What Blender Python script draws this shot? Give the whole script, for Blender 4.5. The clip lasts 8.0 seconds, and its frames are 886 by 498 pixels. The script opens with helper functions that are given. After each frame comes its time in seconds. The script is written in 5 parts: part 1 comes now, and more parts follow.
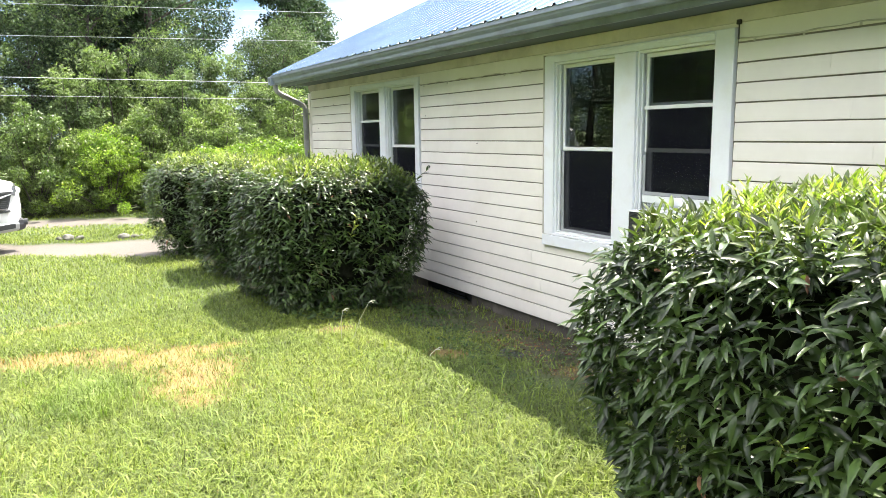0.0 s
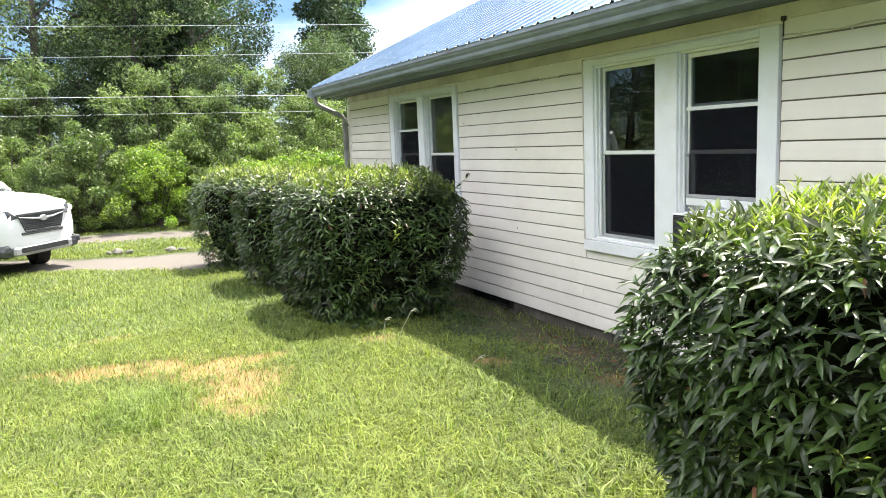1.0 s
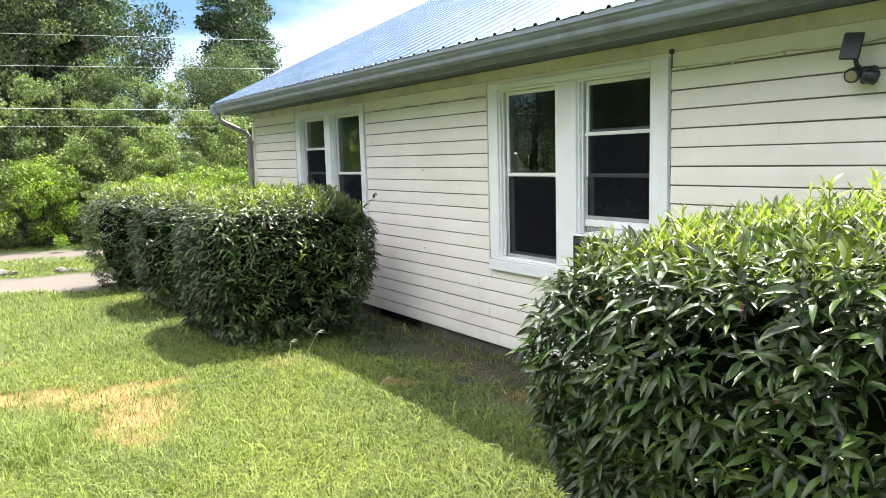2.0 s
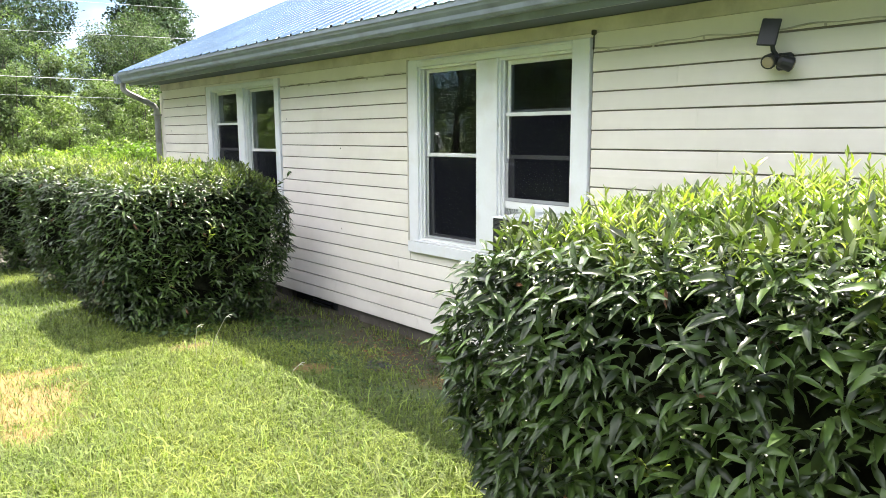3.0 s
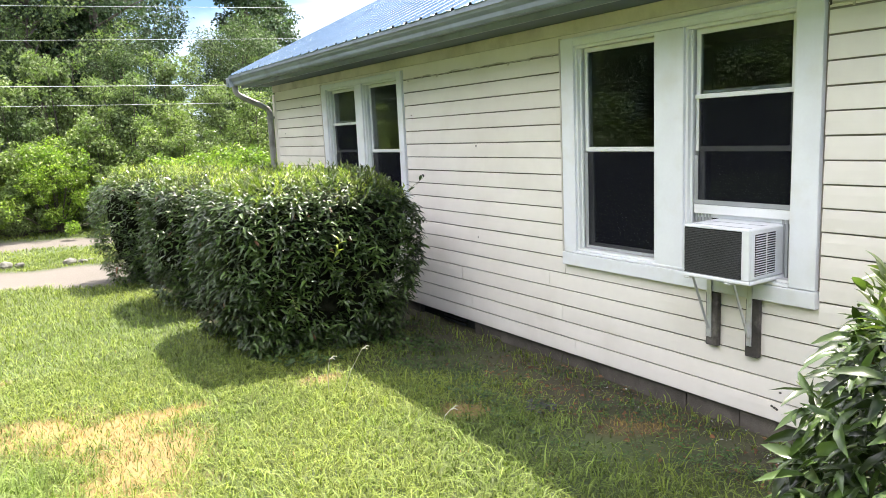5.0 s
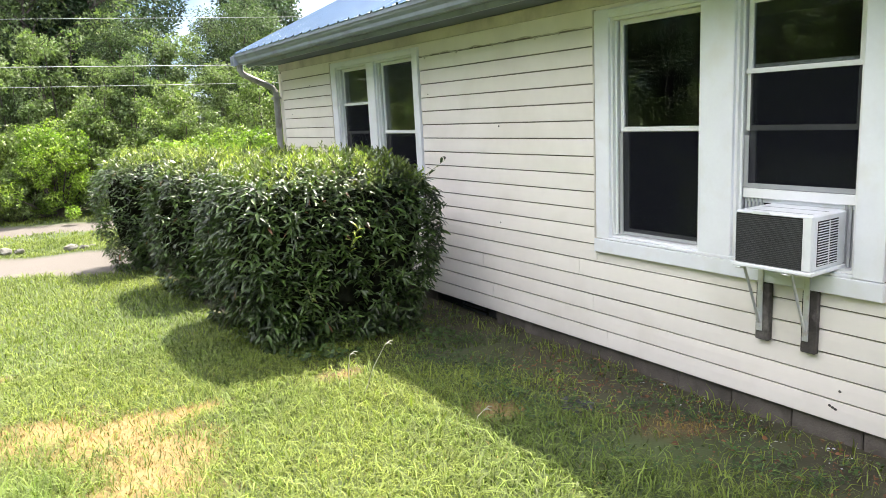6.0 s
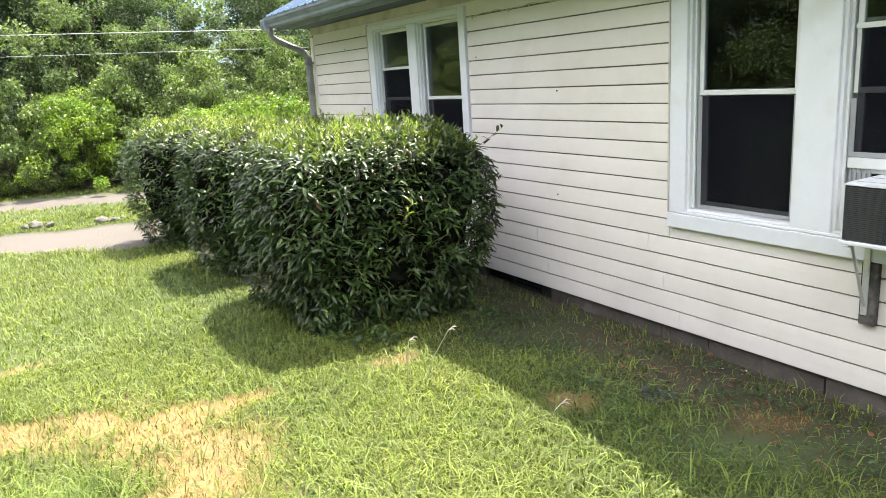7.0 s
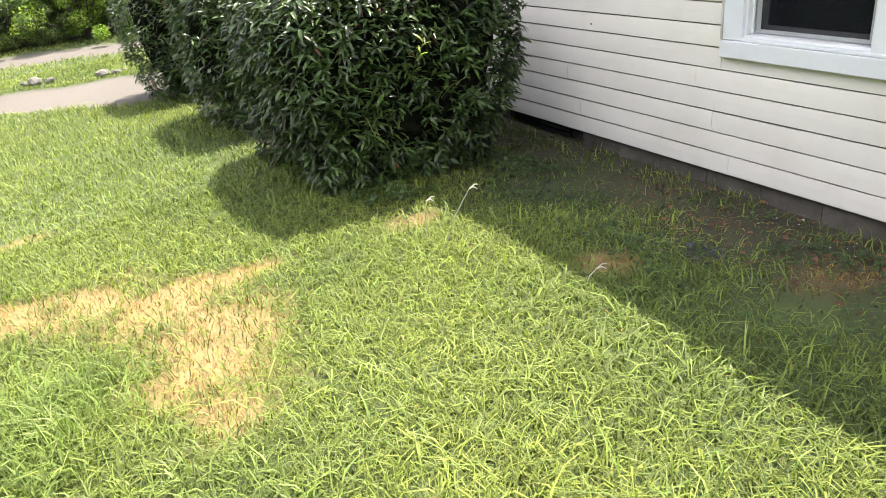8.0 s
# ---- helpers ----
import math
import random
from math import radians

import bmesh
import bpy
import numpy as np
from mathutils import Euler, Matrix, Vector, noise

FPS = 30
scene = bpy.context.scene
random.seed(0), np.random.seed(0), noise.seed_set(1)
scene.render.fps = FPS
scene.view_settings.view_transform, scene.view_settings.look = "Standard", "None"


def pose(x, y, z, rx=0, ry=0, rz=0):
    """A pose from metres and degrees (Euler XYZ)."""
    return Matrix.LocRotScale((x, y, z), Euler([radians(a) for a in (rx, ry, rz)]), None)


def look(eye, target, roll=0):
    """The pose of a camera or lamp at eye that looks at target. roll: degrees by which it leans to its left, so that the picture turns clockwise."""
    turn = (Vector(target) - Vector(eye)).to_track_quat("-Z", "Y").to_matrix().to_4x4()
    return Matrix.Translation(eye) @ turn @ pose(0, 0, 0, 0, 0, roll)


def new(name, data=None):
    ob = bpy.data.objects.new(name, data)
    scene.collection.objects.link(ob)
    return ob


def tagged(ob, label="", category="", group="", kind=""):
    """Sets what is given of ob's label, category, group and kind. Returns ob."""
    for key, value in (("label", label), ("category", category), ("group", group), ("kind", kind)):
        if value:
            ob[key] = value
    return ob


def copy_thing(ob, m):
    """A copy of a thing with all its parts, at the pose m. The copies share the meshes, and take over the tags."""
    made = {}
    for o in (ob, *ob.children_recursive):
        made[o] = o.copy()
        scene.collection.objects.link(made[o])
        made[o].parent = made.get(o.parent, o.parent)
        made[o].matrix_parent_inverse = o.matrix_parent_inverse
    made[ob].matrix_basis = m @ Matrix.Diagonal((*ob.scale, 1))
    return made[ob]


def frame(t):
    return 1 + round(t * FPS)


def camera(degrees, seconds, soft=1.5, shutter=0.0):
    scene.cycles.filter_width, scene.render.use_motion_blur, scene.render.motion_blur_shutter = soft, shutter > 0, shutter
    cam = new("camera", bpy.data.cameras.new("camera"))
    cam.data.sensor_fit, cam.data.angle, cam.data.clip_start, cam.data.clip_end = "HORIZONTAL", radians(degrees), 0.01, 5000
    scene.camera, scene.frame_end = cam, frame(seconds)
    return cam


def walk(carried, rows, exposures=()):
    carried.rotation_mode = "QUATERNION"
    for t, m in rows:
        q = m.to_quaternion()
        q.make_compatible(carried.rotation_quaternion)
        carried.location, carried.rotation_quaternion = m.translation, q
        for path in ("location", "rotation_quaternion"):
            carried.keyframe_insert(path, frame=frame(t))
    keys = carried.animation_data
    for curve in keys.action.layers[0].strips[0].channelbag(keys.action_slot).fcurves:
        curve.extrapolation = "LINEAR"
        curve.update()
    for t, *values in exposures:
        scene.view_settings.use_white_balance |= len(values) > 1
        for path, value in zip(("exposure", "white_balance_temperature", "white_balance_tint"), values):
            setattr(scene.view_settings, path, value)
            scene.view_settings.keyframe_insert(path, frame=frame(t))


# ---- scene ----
cam = camera(63.1, 8.0, soft=0.6)
PATH = [
    (0, (0.1, -0.083, 1.688), (1.094, 1.623, 1.369), -0.9),
    (0.5, (0.104, -0.067, 1.675), (0.995, 1.695, 1.359), -2.1),
    (1, (0.1, -0.072, 1.692), (0.998, 1.69, 1.396), -2.5),
    (1.5, (0.104, -0.068, 1.714), (1.051, 1.673, 1.449), -2.3),
    (2, (0.103, -0.096, 1.72), (1.222, 1.541, 1.462), -1.7),
    (2.2, (0.164, -0.117, 1.704), (1.394, 1.438, 1.439), -1.2),
    (3.3, (0.229, 0.155, 1.7), (1.513, 1.654, 1.379), -0.2),
    (3.5, (0.231, 0.263, 1.719), (1.479, 1.792, 1.397), -0.6),
    (4, (0.327, 0.491, 1.714), (1.488, 2.09, 1.403), -1.5),
    (4.5, (0.41, 0.788, 1.723), (1.496, 2.439, 1.419), -2.2),
    (6, (0.489, 1.382, 1.714), (1.548, 3.037, 1.34), -3.0),
    (6.5, (0.485, 1.629, 1.687), (1.526, 3.289, 1.285), -3.2),
    (7, (0.463, 1.828, 1.731), (1.46, 3.499, 1.267), -3.7),
    (7.5, (0.569, 2.008, 1.707), (1.49, 3.686, 1.128), -4.9),
    (8, (0.734, 2.197, 1.668), (1.559, 3.797, 0.796), -7.0),
]
walk(cam, [(t, look(eye, target, roll)) for t, eye, target, roll in PATH],
     exposures=[(0, 2.04, 6500, 12), (0.4, 1.88, 6500, 12), (1.0, 1.84, 6500, 12), (2.0, 1.84, 6500, 12), (3.3, 2.04, 6500, 12), (4.0, 2.00, 6500, 12), (4.5, 1.94, 6500, 13), (6.5, 1.86, 6500, 14), (7.5, 1.85, 6500, 14), (8.0, 1.76, 6500, 14)])

# ---- sky, sun, exposure ----
SUN_WAY = Vector((0.392, 0.27, 1.0)).normalized()      # towards the sun
world = bpy.data.worlds.new("world")
scene.world = world
world.use_nodes = True
wn, wl = world.node_tree.nodes, world.node_tree.links
wn.clear()
sky = wn.new("ShaderNodeTexSky")
sky.sky_type, sky.sun_disc = "NISHITA", False
sky.sun_elevation = math.asin(SUN_WAY.z)
sky.sun_rotation = math.atan2(SUN_WAY.x, SUN_WAY.y)
sky.air_density, sky.dust_density, sky.ozone_density = 1.0, 1.0, 1.5
w_co = wn.new("ShaderNodeTexCoord")
w_map = wn.new("ShaderNodeMapping")
w_map.inputs["Scale"].default_value = (1.0, 1.0, 2.2)
w_map.inputs["Location"].default_value = (1.15, -0.45, 0.3)
w_noise = wn.new("ShaderNodeTexNoise")
w_noise.inputs["Scale"].default_value, w_noise.inputs["Detail"].default_value = 2.6, 7.0
w_ramp = wn.new("ShaderNodeValToRGB")
w_ramp.color_ramp.elements[0].position, w_ramp.color_ramp.elements[1].position = 0.43, 0.60
w_mix = wn.new("ShaderNodeMixRGB")
w_mix.inputs["Color2"].default_value = (21.0, 20.8, 21.3, 1)
w_bg = wn.new("ShaderNodeBackground")
w_bg.inputs["Strength"].default_value = 0.13
w_out = wn.new("ShaderNodeOutputWorld")
wl.new(w_co.outputs["Generated"], w_map.inputs["Vector"])
wl.new(w_map.outputs["Vector"], w_noise.inputs["Vector"])
wl.new(w_noise.outputs["Fac"], w_ramp.inputs["Fac"])
w_sep = wn.new("ShaderNodeSeparateXYZ")
w_low = wn.new("ShaderNodeMapRange")
w_low.inputs["From Min"].default_value, w_low.inputs["From Max"].default_value = 0.25, 0.55
w_low.inputs["To Min"].default_value, w_low.inputs["To Max"].default_value = 0.11, 1.0
w_mul = wn.new("ShaderNodeMath")
w_mul.operation = "MULTIPLY"
wl.new(w_co.outputs["Generated"], w_sep.inputs["Vector"])
wl.new(w_sep.outputs["Z"], w_low.inputs["Value"])
wl.new(w_ramp.outputs["Color"], w_mul.inputs[0])
wl.new(w_low.outputs["Result"], w_mul.inputs[1])
w_high = wn.new("ShaderNodeMapRange")       # open blue overhead
w_high.inputs["From Min"].default_value, w_high.inputs["From Max"].default_value = 0.72, 0.94
w_high.inputs["To Min"].default_value, w_high.inputs["To Max"].default_value = 1.0, 0.10
w_mul2 = wn.new("ShaderNodeMath")
w_mul2.operation = "MULTIPLY"
wl.new(w_sep.outputs["Z"], w_high.inputs["Value"])
wl.new(w_mul.outputs[0], w_mul2.inputs[0])
wl.new(w_high.outputs["Result"], w_mul2.inputs[1])
wl.new(w_mul2.outputs[0], w_mix.inputs["Fac"])
w_blue = wn.new("ShaderNodeMixRGB")
w_blue.blend_type = "MULTIPLY"
w_blue.inputs["Fac"].default_value = 1.0
w_blue.inputs["Color2"].default_value = (0.24, 0.315, 0.37, 1)
wl.new(sky.outputs["Color"], w_blue.inputs["Color1"])
wl.new(w_blue.outputs["Color"], w_mix.inputs["Color1"])
wl.new(w_mix.outputs["Color"], w_bg.inputs["Color"])
wl.new(w_bg.outputs["Background"], w_out.inputs["Surface"])

sun = new("sun", bpy.data.lights.new("sun", "SUN"))
sun.data.energy, sun.data.angle, sun.data.color = 4.8, radians(0.6), (1.0, 0.93, 0.80)
sun.matrix_world = look(SUN_WAY * 40, (0, 0, 0))


# ---- materials ----
def node_mat(name, base, rough=0.6, metal=0.0, vary=0.12, scale=6.0, fine=60.0, bump=0.15, second=None, island=0.0,
             random_hue=0.0, spec=0.5, through_light=0.0, stain=None):
    """Principled material with colour variation at two scales, relief and (for leaves) light passing through."""
    m = bpy.data.materials.new(name)
    m.use_nodes = True
    n, k = m.node_tree.nodes, m.node_tree.links
    b = n["Principled BSDF"]
    b.inputs["Roughness"].default_value, b.inputs["Metallic"].default_value = rough, metal
    b.inputs["Specular IOR Level"].default_value = spec
    co = n.new("ShaderNodeNewGeometry")
    big, small = n.new("ShaderNodeTexNoise"), n.new("ShaderNodeTexNoise")
    big.inputs["Scale"].default_value, small.inputs["Scale"].default_value = scale, fine
    big.inputs["Detail"].default_value, small.inputs["Detail"].default_value = 4, 3
    for t in (big, small):
        k.new(co.outputs["Position"], t.inputs["Vector"])
    mix = n.new("ShaderNodeMixRGB")
    dark = [c * (1 - 2.2 * vary) for c in base] if second is None else second
    mix.inputs["Color1"].default_value, mix.inputs["Color2"].default_value = (*dark, 1), (*base, 1)
    ramp = n.new("ShaderNodeValToRGB")
    ramp.color_ramp.elements[0].position, ramp.color_ramp.elements[1].position = 0.36, 0.62
    k.new(big.outputs["Fac"], ramp.inputs["Fac"])
    k.new(ramp.outputs["Color"], mix.inputs["Fac"])
    hsv = n.new("ShaderNodeHueSaturation")
    val = n.new("ShaderNodeMapRange")
    val.inputs["To Min"].default_value, val.inputs["To Max"].default_value = 1 - vary, 1 + vary
    k.new(small.outputs["Fac"], val.inputs["Value"])
    last = val.outputs["Result"]
    if island:
        isl = n.new("ShaderNodeMapRange")
        isl.inputs["To Min"].default_value, isl.inputs["To Max"].default_value = 1 - island, 1 + island
        k.new(co.outputs["Random Per Island"], isl.inputs["Value"])
        mul = n.new("ShaderNodeMath")
        mul.operation = "MULTIPLY"
        k.new(last, mul.inputs[0])
        k.new(isl.outputs["Result"], mul.inputs[1])
        last = mul.outputs[0]
    if random_hue:
        info = n.new("ShaderNodeObjectInfo")
        r = n.new("ShaderNodeMapRange")
        r.inputs["To Min"].default_value, r.inputs["To Max"].default_value = 1 - random_hue, 1 + random_hue
        k.new(info.outputs["Random"], r.inputs["Value"])
        mul = n.new("ShaderNodeMath")
        mul.operation = "MULTIPLY"
        k.new(last, mul.inputs[0])
        k.new(r.outputs["Result"], mul.inputs[1])
        last = mul.outputs[0]
    k.new(last, hsv.inputs["Value"])
    k.new(mix.outputs["Color"], hsv.inputs["Color"])
    colour = hsv.outputs["Color"]
    if stain:
        tint, amount, size = stain
        sn = n.new("ShaderNodeTexNoise")
        sn.inputs["Scale"].default_value, sn.inputs["Detail"].default_value = size, 8
        k.new(co.outputs["Position"], sn.inputs["Vector"])
        sr = n.new("ShaderNodeMapRange")
        sr.inputs["From Min"].default_value, sr.inputs["From Max"].default_value = 0.52, 0.72
        sr.inputs["To Max"].default_value = amount
        k.new(sn.outputs["Fac"], sr.inputs["Value"])
        sm = n.new("ShaderNodeMixRGB")
        sm.inputs["Color2"].default_value = (*tint, 1)
        k.new(sr.outputs["Result"], sm.inputs["Fac"])
        k.new(colour, sm.inputs["Color1"])
        colour = sm.outputs["Color"]
    k.new(colour, b.inputs["Base Color"])
    if bump:
        bp = n.new("ShaderNodeBump")
        bp.inputs["Strength"].default_value, bp.inputs["Distance"].default_value = bump, 0.01
        k.new(small.outputs["Fac"], bp.inputs["Height"])
        k.new(bp.outputs["Normal"], b.inputs["Normal"])
    if through_light:
        tr = n.new("ShaderNodeBsdfTranslucent")
        warm = n.new("ShaderNodeMixRGB")
        warm.blend_type = "MULTIPLY"
        warm.inputs["Fac"].default_value = 1.0
        warm.inputs["Color2"].default_value = (1.2, 1.5, 0.6, 1)
        k.new(colour, warm.inputs["Color1"])
        k.new(warm.outputs["Color"], tr.inputs["Color"])
        sh = n.new("ShaderNodeMixShader")
        sh.inputs["Fac"].default_value = through_light
        k.new(b.outputs["BSDF"], sh.inputs[1])
        k.new(tr.outputs["BSDF"], sh.inputs[2])
        k.new(sh.outputs["Shader"], n["Material Output"].inputs["Surface"])
    return m


def glass_mat(name, tint=(0.9, 0.95, 0.93), rough=0.0):
    m = bpy.data.materials.new(name)
    m.use_nodes = True
    b = m.node_tree.nodes["Principled BSDF"]
    b.inputs["Base Color"].default_value = (*tint, 1)
    b.inputs["Roughness"].default_value = rough
    b.inputs["Transmission Weight"].default_value = 1.0
    b.inputs["IOR"].default_value = 1.5
    return m


def screen_mat():
    """Woven insect screen: dark threads with holes between them, finer than one can see."""
    m = node_mat("insect screen", (0.013, 0.014, 0.019), 0.8, vary=0.05, fine=400, spec=0.05)
    n, k = m.node_tree.nodes, m.node_tree.links
    mix, hole = n.new("ShaderNodeMixShader"), n.new("ShaderNodeBsdfTransparent")
    mix.inputs["Fac"].default_value = 0.5
    k.new(n["Principled BSDF"].outputs["BSDF"], mix.inputs[1])
    k.new(hole.outputs["BSDF"], mix.inputs[2])
    k.new(mix.outputs["Shader"], n["Material Output"].inputs["Surface"])
    return m


VINYL = node_mat("cream vinyl siding", (0.83, 0.79, 0.725), 0.42, vary=0.03, scale=1.4, fine=14, bump=0.04, second=(0.80, 0.755, 0.69),
                 random_hue=0.025, stain=((0.56, 0.52, 0.43), 0.22, 2.3))
FRIEZE = node_mat("weathered cream board", (0.66, 0.61, 0.54), 0.6, vary=0.08, scale=3, fine=40, bump=0.1, stain=((0.28, 0.25, 0.22), 0.55, 3.2))
TRIM = node_mat("white trim paint", (0.82, 0.84, 0.875), 0.4, vary=0.025, scale=3, fine=50, bump=0.05, stain=((0.66, 0.64, 0.56), 0.35, 5.0))
SASH = node_mat("white window vinyl", (0.80, 0.81, 0.81), 0.35, vary=0.02, bump=0.02)
SCREEN_FRAME = node_mat("grey screen frame", (0.36, 0.37, 0.38), 0.5, vary=0.05, bump=0.03)
GUTTER = node_mat("weathered grey aluminium", (0.25, 0.29, 0.36), 0.42, metal=0.0, vary=0.06, scale=4, fine=45, bump=0.06, stain=((0.12, 0.125, 0.13), 0.6, 3.5))
# Whitish boards coloured dark: the shade under the eaves is in this tone.
EAVE_DARK = node_mat("soffit grey with eave shade", (0.12, 0.145, 0.185), 0.7, vary=0.06, scale=2.5, fine=30, bump=0.08)
DOWNSPOUT = node_mat("weathered downspout", (0.25, 0.25, 0.235), 0.5, vary=0.1, scale=5, fine=40, stain=((0.10, 0.09, 0.07), 0.7, 6))
ROOF = node_mat("bare galvanised roof sheet", (0.79, 0.945, 1.0), 0.14, metal=1.0, vary=0.05, scale=1.5, fine=25, bump=0.01, random_hue=0.03)
BLOCK = node_mat("foundation block", (0.12, 0.105, 0.09), 0.9, vary=0.15, scale=7, fine=90, bump=0.5, random_hue=0.2, stain=((0.05, 0.045, 0.035), 0.8, 5))
VOID = node_mat("dark crawl space", (0.03, 0.03, 0.03), 0.9, vary=0.1)
# Darker than the vinyl, so gaps between planks draw the shadow lines.
LAP_BACKING = node_mat("dark backing behind the laps", (0.28, 0.25, 0.21), 0.9, vary=0.15, scale=3, fine=30, bump=0.2)
# Near-black plaster: the dimness of the rooms is put into this colour.
ROOM_SHADE = node_mat("plaster darkened to room shade", (0.022, 0.023, 0.028), 0.9, vary=0.08)
GLASS = glass_mat("window glass", (0.62, 0.66, 0.66))
MESH = screen_mat()
AC_WHITE = node_mat("white painted steel", (0.80, 0.82, 0.84), 0.35, vary=0.02, bump=0.02, stain=((0.55, 0.54, 0.5), 0.3, 9))
AC_GRILLE = node_mat("charcoal plastic", (0.055, 0.058, 0.062), 0.55, vary=0.1, fine=120)
AC_SLOT = node_mat("black slot", (0.012, 0.012, 0.014), 0.7, vary=0.1)
ACCORDION = node_mat("grey accordion panel", (0.42, 0.43, 0.45), 0.5, vary=0.04)
STEEL = node_mat("galvanised bracket", (0.72, 0.73, 0.74), 0.4, metal=0.5, vary=0.05, stain=((0.35, 0.24, 0.15), 0.35, 20))
DARKWOOD = node_mat("weathered dark board", (0.075, 0.067, 0.06), 0.85, vary=0.25, scale=9, fine=70, bump=0.4, stain=((0.26, 0.24, 0.22), 0.6, 14))
BLACK = node_mat("black plastic", (0.025, 0.026, 0.03), 0.45, vary=0.1)
LENS = node_mat("frosted lamp lens", (0.34, 0.29, 0.19), 0.3, vary=0.1)
SOLAR = node_mat("solar cell", (0.03, 0.033, 0.042), 0.45, vary=0.04, bump=0)
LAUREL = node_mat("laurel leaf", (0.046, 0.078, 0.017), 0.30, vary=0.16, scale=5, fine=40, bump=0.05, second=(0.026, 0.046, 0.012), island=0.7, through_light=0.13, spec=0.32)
# Paler, yellower copy of the laurel leaf: sunlight on the crown put into colour.
LAUREL_SUNLIT = node_mat("laurel leaf in a sunlit tone", (0.12, 0.152, 0.038), 0.32, vary=0.16, scale=5, fine=40, bump=0.05, second=(0.055, 0.085, 0.025), island=0.6, through_light=0.24)
SHOOT = node_mat("young laurel leaf", (0.29, 0.34, 0.05), 0.36, vary=0.14, scale=7, fine=40, bump=0.03, second=(0.15, 0.20, 0.04), island=0.5, through_light=0.34)
DEADLEAF = node_mat("dead leaf", (0.17, 0.075, 0.035), 0.7, vary=0.2, island=0.4, through_light=0.15)
# Near-black, so the shade between the leaves is in the colour itself.
HEDGE_DARK = node_mat("hedge inner shade", (0.012, 0.014, 0.008), 1.0, vary=0.3, scale=14, fine=60, bump=0.6, spec=0.05)
STEM = node_mat("green stem", (0.20, 0.22, 0.08), 0.6, vary=0.15, island=0.2)
BARK = node_mat("bark", (0.10, 0.085, 0.07), 0.9, vary=0.25, scale=5, fine=40, bump=0.6)
TREE_A = node_mat("maple foliage", (0.090, 0.128, 0.060), 0.58, vary=0.15, scale=0.5, fine=6, bump=0, second=(0.05, 0.08, 0.04), island=0.6, through_light=0.3, spec=0.3)
TREE_B = node_mat("dark foliage", (0.062, 0.096, 0.050), 0.58, vary=0.15, scale=0.5, fine=6, bump=0, second=(0.035, 0.06, 0.035), island=0.6, through_light=0.26, spec=0.3)
TREE_C = node_mat("pale foliage", (0.165, 0.210, 0.095), 0.58, vary=0.15, scale=0.5, fine=6, bump=0, second=(0.095, 0.135, 0.06), island=0.55, through_light=0.36, spec=0.3)
SHRUB_G = node_mat("shrub foliage", (0.168, 0.218, 0.072), 0.45, vary=0.15, scale=0.9, fine=8, bump=0, second=(0.09, 0.135, 0.046), island=0.6, through_light=0.38)
SHRUB_Y = node_mat("yellow green foliage", (0.21, 0.29, 0.036), 0.45, vary=0.15, scale=1.2, fine=8, bump=0, second=(0.10, 0.165, 0.027), island=0.6, through_light=0.42)
GRASS = node_mat("lawn blade", (0.180, 0.216, 0.044), 0.5, vary=0.15, scale=0.9, fine=9, bump=0, second=(0.118, 0.157, 0.033), island=0.6, through_light=0.28, spec=0.26)
BROAD = node_mat("broad blade", (0.18, 0.235, 0.06), 0.55, vary=0.15, scale=1.2, fine=9, bump=0, second=(0.12, 0.175, 0.045), island=0.5, through_light=0.25, spec=0.2)
SEED = node_mat("pale seed head", (0.42, 0.42, 0.33), 0.7, vary=0.1)
STRAW = node_mat("dry blade", (0.31, 0.20, 0.06), 0.6, vary=0.12, scale=1.5, fine=9, bump=0, second=(0.22, 0.165, 0.055), island=0.4, through_light=0.2)
WEED = node_mat("low weed leaf", (0.055, 0.10, 0.026), 0.5, vary=0.15, scale=2, fine=20, bump=0, island=0.5, through_light=0.3)
ROCK = node_mat("pale rock", (0.17, 0.165, 0.14), 0.85, vary=0.2, scale=8, fine=50, bump=0.4)
CAR_PAINT = node_mat("white car paint", (0.60, 0.61, 0.61), 0.22, vary=0.01, bump=0.0)
CAR_PLASTIC = node_mat("grey car plastic", (0.06, 0.062, 0.066), 0.55, vary=0.08)
CHROME = node_mat("bright trim", (0.62, 0.64, 0.67), 0.25, metal=0.35, vary=0.02, bump=0)
SILVER = node_mat("silver trim", (0.36, 0.37, 0.38), 0.35, metal=0.4, vary=0.03, bump=0)
TYRE = node_mat("tyre rubber", (0.02, 0.02, 0.021), 0.8, vary=0.1)
CAR_GLASS = glass_mat("car glass", (0.35, 0.42, 0.40))
HEADLAMP = node_mat("headlamp housing", (0.16, 0.17, 0.18), 0.08, metal=0.3, vary=0.25, scale=9, fine=30, bump=0.0)
LAMP_GLASS = glass_mat("headlamp glass", (0.9, 0.92, 0.94))
WIRE = node_mat("aluminium cable", (0.42, 0.44, 0.45), 0.5, metal=0.3, vary=0.04)


